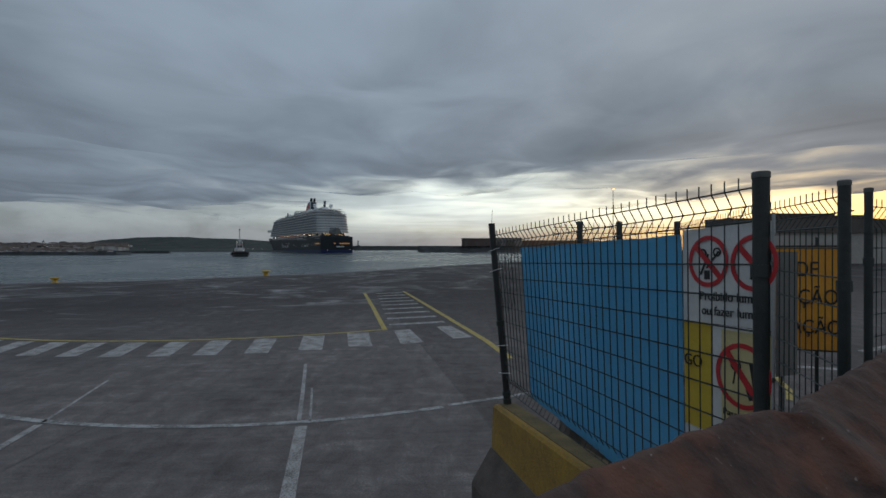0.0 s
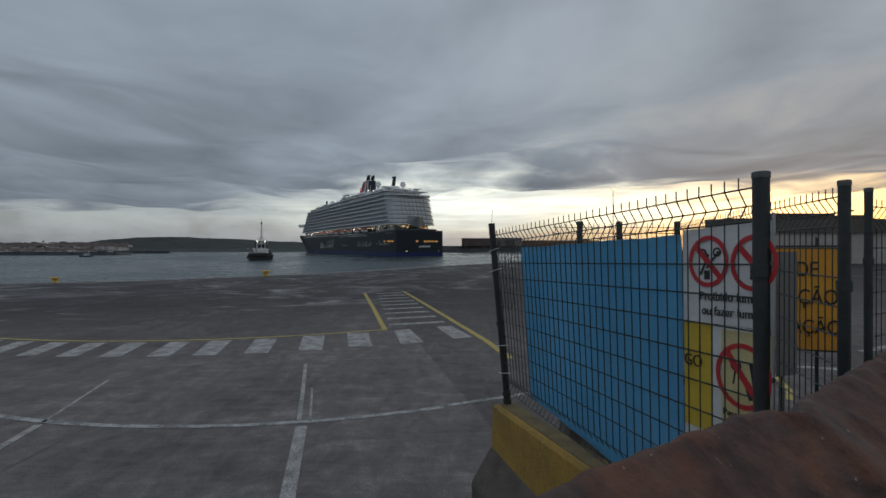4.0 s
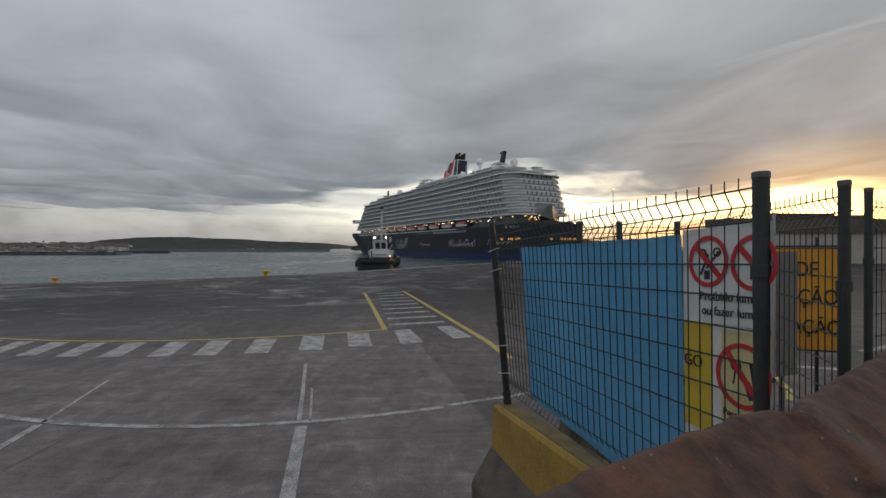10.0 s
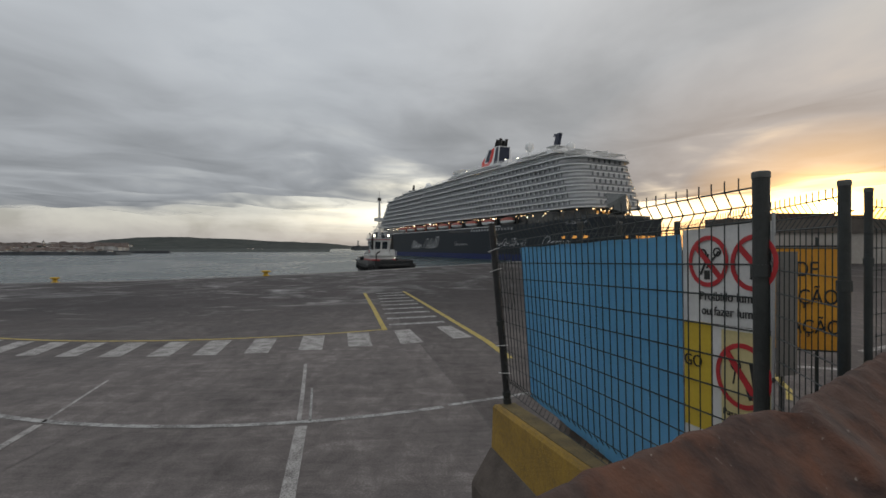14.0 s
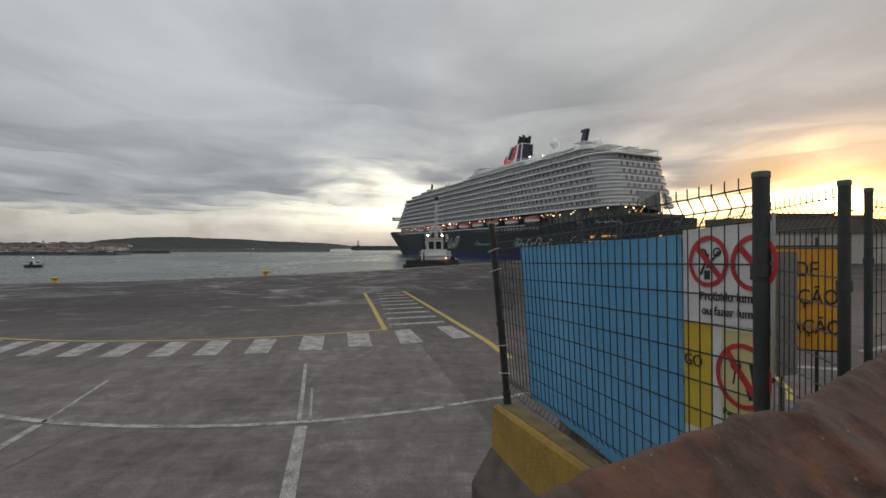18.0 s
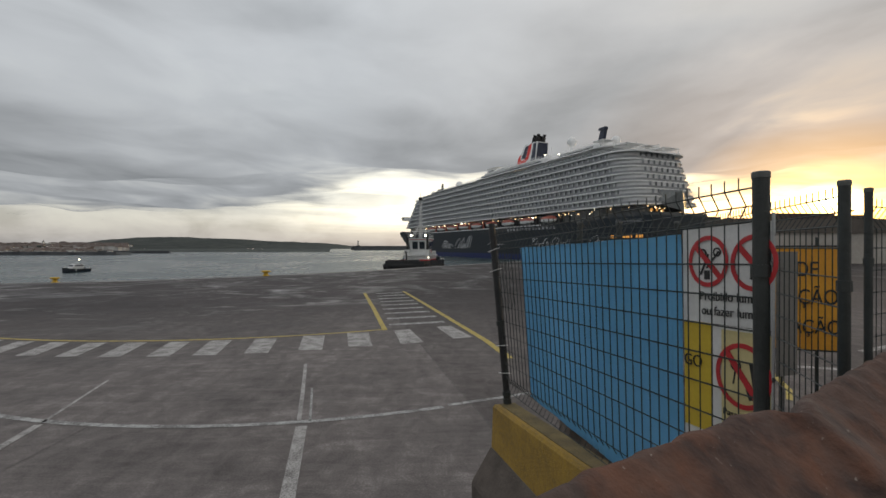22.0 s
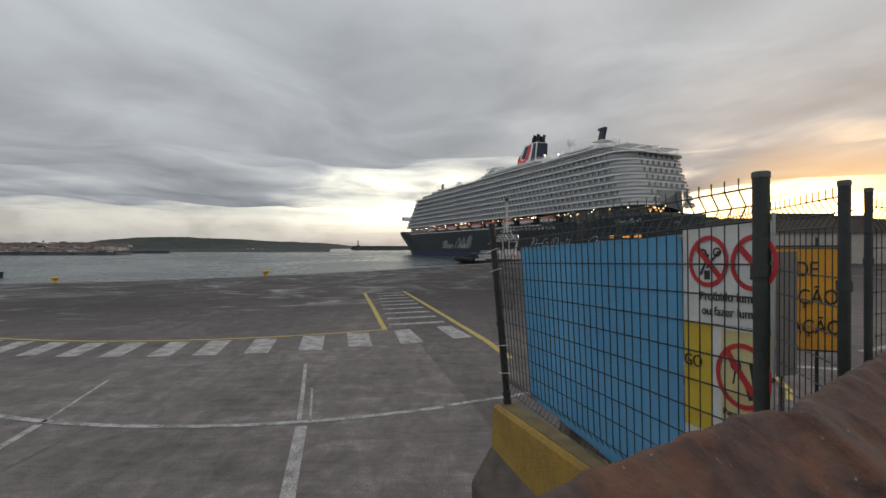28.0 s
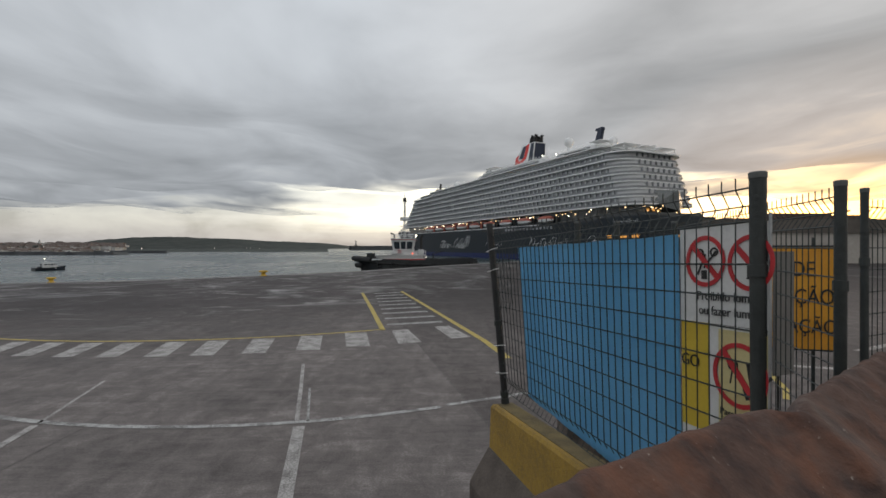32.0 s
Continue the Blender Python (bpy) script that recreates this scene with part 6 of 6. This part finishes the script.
def near_signs():
    # blue sheet behind the mesh, with soft ripples; wire-spaced flutes shape folds and wire shadows
    bm = bmesh.new()
    nx, nz = 208, 24
    rows = []
    for j in range(nz + 1):
        for_row = []
        for i in range(nx + 1):
            s = 0.37 + (1.60 - 0.37) * i / nx
            t = j / nz
            foot = 0.055 - 0.10 * (s - 0.37)
            h = foot + (0.975 - 0.012 * (s - 0.37) + 0.002 * math.sin(s * 17) - foot) * t
            off = 0.0135 + 0.0055 * (1 - abs(math.sin(math.pi * (s / 0.0475 - 0.5)))) ** 2 * (0.5 + noise.noise(Vector((s * 9, h * 1.5, 7)))) + 0.005 * noise.noise(Vector((s * 5, h * 2.2, 1))) + 0.0025 * math.sin(s * 21 + h * 2)
            for_row.append(bm.verts.new(on_fence(s, h, off)))
        rows.append(for_row)
    for a, b in zip(rows, rows[1:]):
        for i in range(nx):
            bm.faces.new((a[i], a[i + 1], b[i + 1], b[i]))
    bmesh.ops.solidify(bm, geom=bm.faces[:], thickness=0.002)
    tagged(part("blue_sheet", bm, M_TARP, smooth=True), "blue plastic sheet tied behind a mesh fence panel", "sheet")

    on = on_fence
    H = ground_h
    board = empty("prohibition_sign", label="white and yellow prohibition sign board behind the mesh fence", category="sign")
    s0, s1 = 1.598, 1.918
    flat_on(on, s0, s1, H(1.7, 1.645), H(1.7, 1.965), 0.020, M_SIGNWHITE, "upper_board", board, "white board")
    flat_on(on, s0, s1, H(1.7, 1.2), H(1.7, 1.642), 0.022, M_SIGNWHITE, "lower_board", board, "white board")
    flat_on(on, s0 + 0.004, 1.712, H(1.7, 1.28), H(1.7, 1.645), 0.0185, M_SIGNYEL, "yellow_panel", board, "yellow warning panel")
    flat_on(on, 1.752, s1, H(1.7, 1.2), H(1.7, 1.63), 0.0185, M_SIGNPALE, "pale_panel", board, "pale yellow panel")
    o = 0.0145
    for s, z in ((1.704, 1.852), (1.864, 1.852)):
        h = H(s, z)
        ring_on(on, s, h, 0.071, 0.086, o, M_SIGNRED, "red_ring", board, sq=0.88)
        bar_on(on, s, h, 0.15, 0.018, -48, o - 0.001, M_SIGNRED, "red_slash", board)
    # match and flame pictogram
    h = H(1.706, 1.852)
    bar_on(on, 1.700, h - 0.045, 0.02, 0.03, 0, o + 0.001, M_SIGNBLACK, "pictogram", board)
    bar_on(on, 1.690, h - 0.01, 0.075, 0.006, 66, o + 0.001, M_SIGNBLACK, "pictogram", board)
    bar_on(on, 1.722, h + 0.005, 0.07, 0.006, 50, o + 0.001, M_SIGNBLACK, "pictogram", board)
    ring_on(on, 1.684, h + 0.028, 0.010, 0.015, o + 0.001, M_SIGNBLACK, "pictogram", board, 14)
    ring_on(on, 1.738, h + 0.030, 0.010, 0.015, o + 0.001, M_SIGNBLACK, "pictogram", board, 14)
    h = H(1.885, 1.852)
    for k in range(5):
        bar_on(on, 1.872 + 0.012 * k, h - 0.015 + 0.006 * k, 0.075, 0.008, 62 + 9 * k, o + 0.001, M_SIGNBLACK, "pictogram", board)
    h = H(1.83, 1.50)
    ring_on(on, 1.828, h, 0.087, 0.102, o, M_SIGNRED, "red_ring", board, sq=0.92)
    bar_on(on, 1.828, h, 0.18, 0.02, -52, o - 0.001, M_SIGNRED, "red_slash", board)
    for k in range(5):
        bar_on(on, 1.862 + 0.010 * k, h + 0.005 - 0.004 * k, 0.08, 0.010, 100 - 14 * k, o + 0.001, M_SIGNBLACK, "pictogram", board)
    bar_on(on, 1.868, h - 0.045, 0.05, 0.035, 20, o + 0.001, M_SIGNBLACK, "pictogram", board)
    ring_on(on, 1.805, h + 0.03, 0.014, 0.018, o + 0.001, M_SIGNBLACK, "pictogram", board, 14)
    bar_on(on, 1.800, h - 0.005, 0.05, 0.004, 80, o + 0.001, M_SIGNBLACK, "pictogram", board)
    lettering(on, "Proibido fumar", 1.675, H(1.7, 1.722), 0.042, o, M_SIGNBLACK, board, 0.218)
    lettering(on, "ou fazer lume", 1.681, H(1.7, 1.674), 0.042, o, M_SIGNBLACK, board, 0.20)
    lettering(on, "GO", 1.607, H(1.65, 1.488), 0.058, o, M_SIGNBLACK, board, 0.072)
    lettering(on, "Passagem", 1.762, H(1.8, 1.365), 0.028, o, M_SIGNBLACK, board, 0.112)
    for k in range(3):
        flat_on(on, 1.79, 1.86, H(1.8, 1.335 - 0.03 * k), H(1.8, 1.347 - 0.03 * k), o, M_SIGNBLACK, "text_bar", board)
    # aluminium edge upright beside the post
    part("edge_profile", tubed([on(1.922, 0.15, 0.02), on(1.922, 1.0, 0.02)], 0.005, 6), M_ALU, board)


near_signs()


def orange_sign():
    at, ln = straight((1.66, 2.42), (2.14, 2.28), 0.0)
    b = empty("orange_sign", label="orange sign board with black capital letters behind the mesh fence", category="sign")
    flat_on(at, 0.085, ln * 0.80, 1.365, 1.90, 0.0, M_SIGNORANGE, "board", b)
    for h in (1.36, 1.9):
        flat_on(at, 0.08, ln * 0.80 + 0.005, h, h + 0.008, -0.004, M_SIGNBLACK, "edge", b)
    lettering(at, "DE", 0.196, 1.748, 0.112, -0.004, M_SIGNBLACK, b, 0.094)
    lettering(at, "ÇÃO", 0.205, 1.604, 0.112, -0.004, M_SIGNBLACK, b, 0.172)
    lettering(at, "AÇÃO", 0.168, 1.452, 0.104, -0.004, M_SIGNBLACK, b, 0.222)
    part("stake", tubed([at(0.3, 0.0, 0.03), at(0.3, 1.95, 0.03)], 0.008, 8), M_POST, b)
    at2, l2 = straight((1.462, 1.98), (1.585, 2.02), 0.0)
    g = flat_on(at2, 0, l2, 1.33, 1.88, 0.0, M_GREYSHEET, "grey_sheet", None)
    g2 = empty("metal_sheet", label="plain grey metal sheet beside the orange sign", category="sheet")
    g.parent = g2
    part("stake", tubed([at2(0.06, 0.0, 0.02), at2(0.06, 1.85, 0.02)], 0.005, 8), M_POST, g2)


orange_sign()


def rusty_block():
    """The pitted iron block on which the camera lies: a rough sheet over a solid body."""
    d = Vector((0.62, 0.43, 0)).normalized()
    nrm = Vector((d.y, -d.x, 0))
    bm = bmesh.new()
    nu, nv = 240, 90
    grid = []
    for j in range(nv + 1):
        row = []
        for i in range(nu + 1):
            u = -0.35 + 2.0 * i / nu
            w = 0.9 * (j / nv) ** 1.5
            x = 0.049 + 0.86 * u
            p = Vector((x, 0.2575 + 0.59 * x + 0.11 * max(0.0, x - 0.3) - 0.014 * max(0.0, min(1.0, (x - 0.30) / 0.015)) * (1 - 0.6 * max(0.0, min(1.0, (x - 0.5) / 0.25))) - 0.2 * max(0.0, 0.1 - x) - 0.017 * math.exp(-((x - 0.318) / 0.024) ** 2), 0)) + nrm * w
            q = Vector((p.x, p.y, 0))
            z = 1.752 - 0.75 * max(0.0, w - 0.015) + 0.003 * noise.noise(q * 9) + 0.0035 * noise.noise(q * 22) + 0.0035 * noise.noise(q * 60)
            z -= 0.014 * math.exp(-w / 0.006)
            z -= 0.016 * math.exp(-((u - 0.75 + w * 1.2) / 0.035) ** 2)
            p = p - nrm * (0.002 * noise.noise(Vector((u * 8, 0, 4))) + 0.0025 * noise.noise(Vector((u * 26, 0, 4))) + 0.0012 * noise.noise(Vector((u * 75, 0, 4)))) * math.exp(-w / 0.05)
            row.append(bm.verts.new((p.x, p.y, z)))
        grid.append(row)
    for p, q in zip(grid, grid[1:]):
        for i in range(nu):
            bm.faces.new((p[i], p[i + 1], q[i + 1], q[i]))
    rim = grid[0] + [row[-1] for row in grid[1:-1]] + grid[-1][::-1] + [row[0] for row in grid[1:-1]][::-1]
    foot = [bm.verts.new((v.co.x, v.co.y, 0.0)) for v in rim]
    for i in range(len(rim)):
        k = (i + 1) % len(rim)
        bm.faces.new((foot[i], foot[k], rim[k], rim[i]))
    bmesh.ops.recalc_face_normals(bm, faces=bm.faces)
    tagged(part("rusty_block", bm, M_RUST, smooth=True), "pitted reddish-brown rusted iron block", "iron block")


rusty_block()


# ---- what moves ----
def motions():
    walk(SHIP, [(t, pose(x, y, WATER_Z, 0, 0, h)) for t, x, y, h in (
        (0, -111.1, 474.0, 122.6), (1, -81.8, 418.0, 121.9), (2, -57.6, 367.0, 121.2), (3, -36.4, 328.0, 121.0), (3.5, -25.2, 311.5, 121.2),
        (5.5, 8.5, 272.5, 121.1), (6, 15.1, 264.5, 120.8), (7, 26.6, 247.5, 120.1), (8, 36.5, 232.8, 119.6), (9, 45.2, 220.5, 119.2), (10, 52.1, 209.5, 118.8),
        (11, 58.2, 198.0, 118.4), (12, 63.3, 187.6, 118.0), (13, 67.6, 177.8, 117.6), (14, 70.8, 170.5, 117.0), (14.5, 72.4, 167.6, 116.8), (16.5, 78.2, 163.8, 116.2),
        (18, 79.8, 162.4, 115.3), (19, 80.2, 160.3, 114.7), (20, 81.2, 158.6, 114.4), (21, 83.6, 158.3, 114.6), (22, 86.2, 159.0, 114.8), (23, 86.1, 159.6, 114.7), (32, 86.1, 159.6, 114.7))])

    def afloat(rows):
        return [(t, pose(k * y, y, WATER_Z, 0, 0, h)) for t, k, y, h in rows]
    # bearing as x over y, distance, heading
    walk(TUG, afloat((
        (0, -0.45, 310, 116), (1, -0.414, 288, 112), (2, -0.396, 262, 112), (3, -0.402, 240, 112), (3.5, -0.405, 230, 110), (6, -0.34, 196, 108), (7, -0.299, 176, 107),
        (8, -0.237, 159, 93), (9, -0.174, 146, 90), (10, -0.135, 137, 91), (11, -0.116, 126, 94), (12, -0.115, 121, 95), (13, -0.132, 116, 108), (14, -0.142, 113, 108),
        (14.5, -0.145, 112, 104), (16.5, -0.089, 111, 93), (17, -0.062, 111, 92), (18, -0.014, 111, 84), (19, -0.013, 111, 73), (20, -0.06, 111, 69),
        (21, -0.06, 111, 77), (21.5, -0.055, 111, 70), (22, -0.048, 112, 82), (22.5, -0.045, 112, 88), (23, -0.04, 112, 87), (23.5, -0.033, 112, 77),
        (24, -0.03, 112, 68), (25, 0.012, 112, 75), (25.5, 0.037, 112, 74), (26.5, 0.11, 112, 98), (27.5, 0.151, 113, 140), (28, 0.133, 113, 172),
        (28.5, 0.093, 113, 177), (29, 0.057, 113, 178), (29.5, 0.023, 113, 179), (30, -0.01, 113, 180), (31, -0.048, 113, 181), (32, -0.088, 113, 181))))
    walk(PILOT, afloat((
        (0, -0.783, 420, 260), (3, -0.79, 330, 240), (5.5, -0.804, 242, 218), (6, -0.81, 240, 240), (7, -0.855, 228, 290), (9, -0.966, 180, 295), (11, -1.15, 150, 285),
        (13, -1.2, 135, 335), (15, -1.08, 130, 395), (16.5, -0.951, 129, 455), (17, -0.945, 130, 465), (18, -0.901, 139, 462), (19, -0.824, 148, 432),
        (20, -0.754, 150, 365), (21, -0.749, 133, 310), (21.5, -0.746, 131, 292), (22, -0.814, 112, 265), (22.5, -0.985, 103, 240), (24, -1.3, 95, 150),
        (26, -1.4, 92, 80), (28, -1.02, 90, 15), (29, -0.985, 93, 8), (30, -0.97, 97, 15), (30.5, -0.93, 100, 75), (31, -0.905, 104, 130), (32, -0.862, 120, 64))))
    walk(CLOUDS, [(t, pose(0, 155.0 * t, CLOUD_Z)) for t in (0, 16, 32)])

    def glow_at(bearing, elev):
        p = Vector((bearing, 1, math.tan(radians(elev)))).normalized() * 432
        return look(p, (0, 0, 1.9)) @ pose(0, 0, 0)
    walk(SUNRISE, [(t, glow_at(b, e)) for t, b, e in ((0, 0.72, -3.0), (3, 0.75, -1.5), (6, 0.79, 0.5), (9, 0.83, 2.8), (13, 0.85, 5.0), (19, 0.856, 6.1), (24, 0.862, 6.0), (28, 0.88, 4.0), (32, 0.90, 1.0))])


motions()
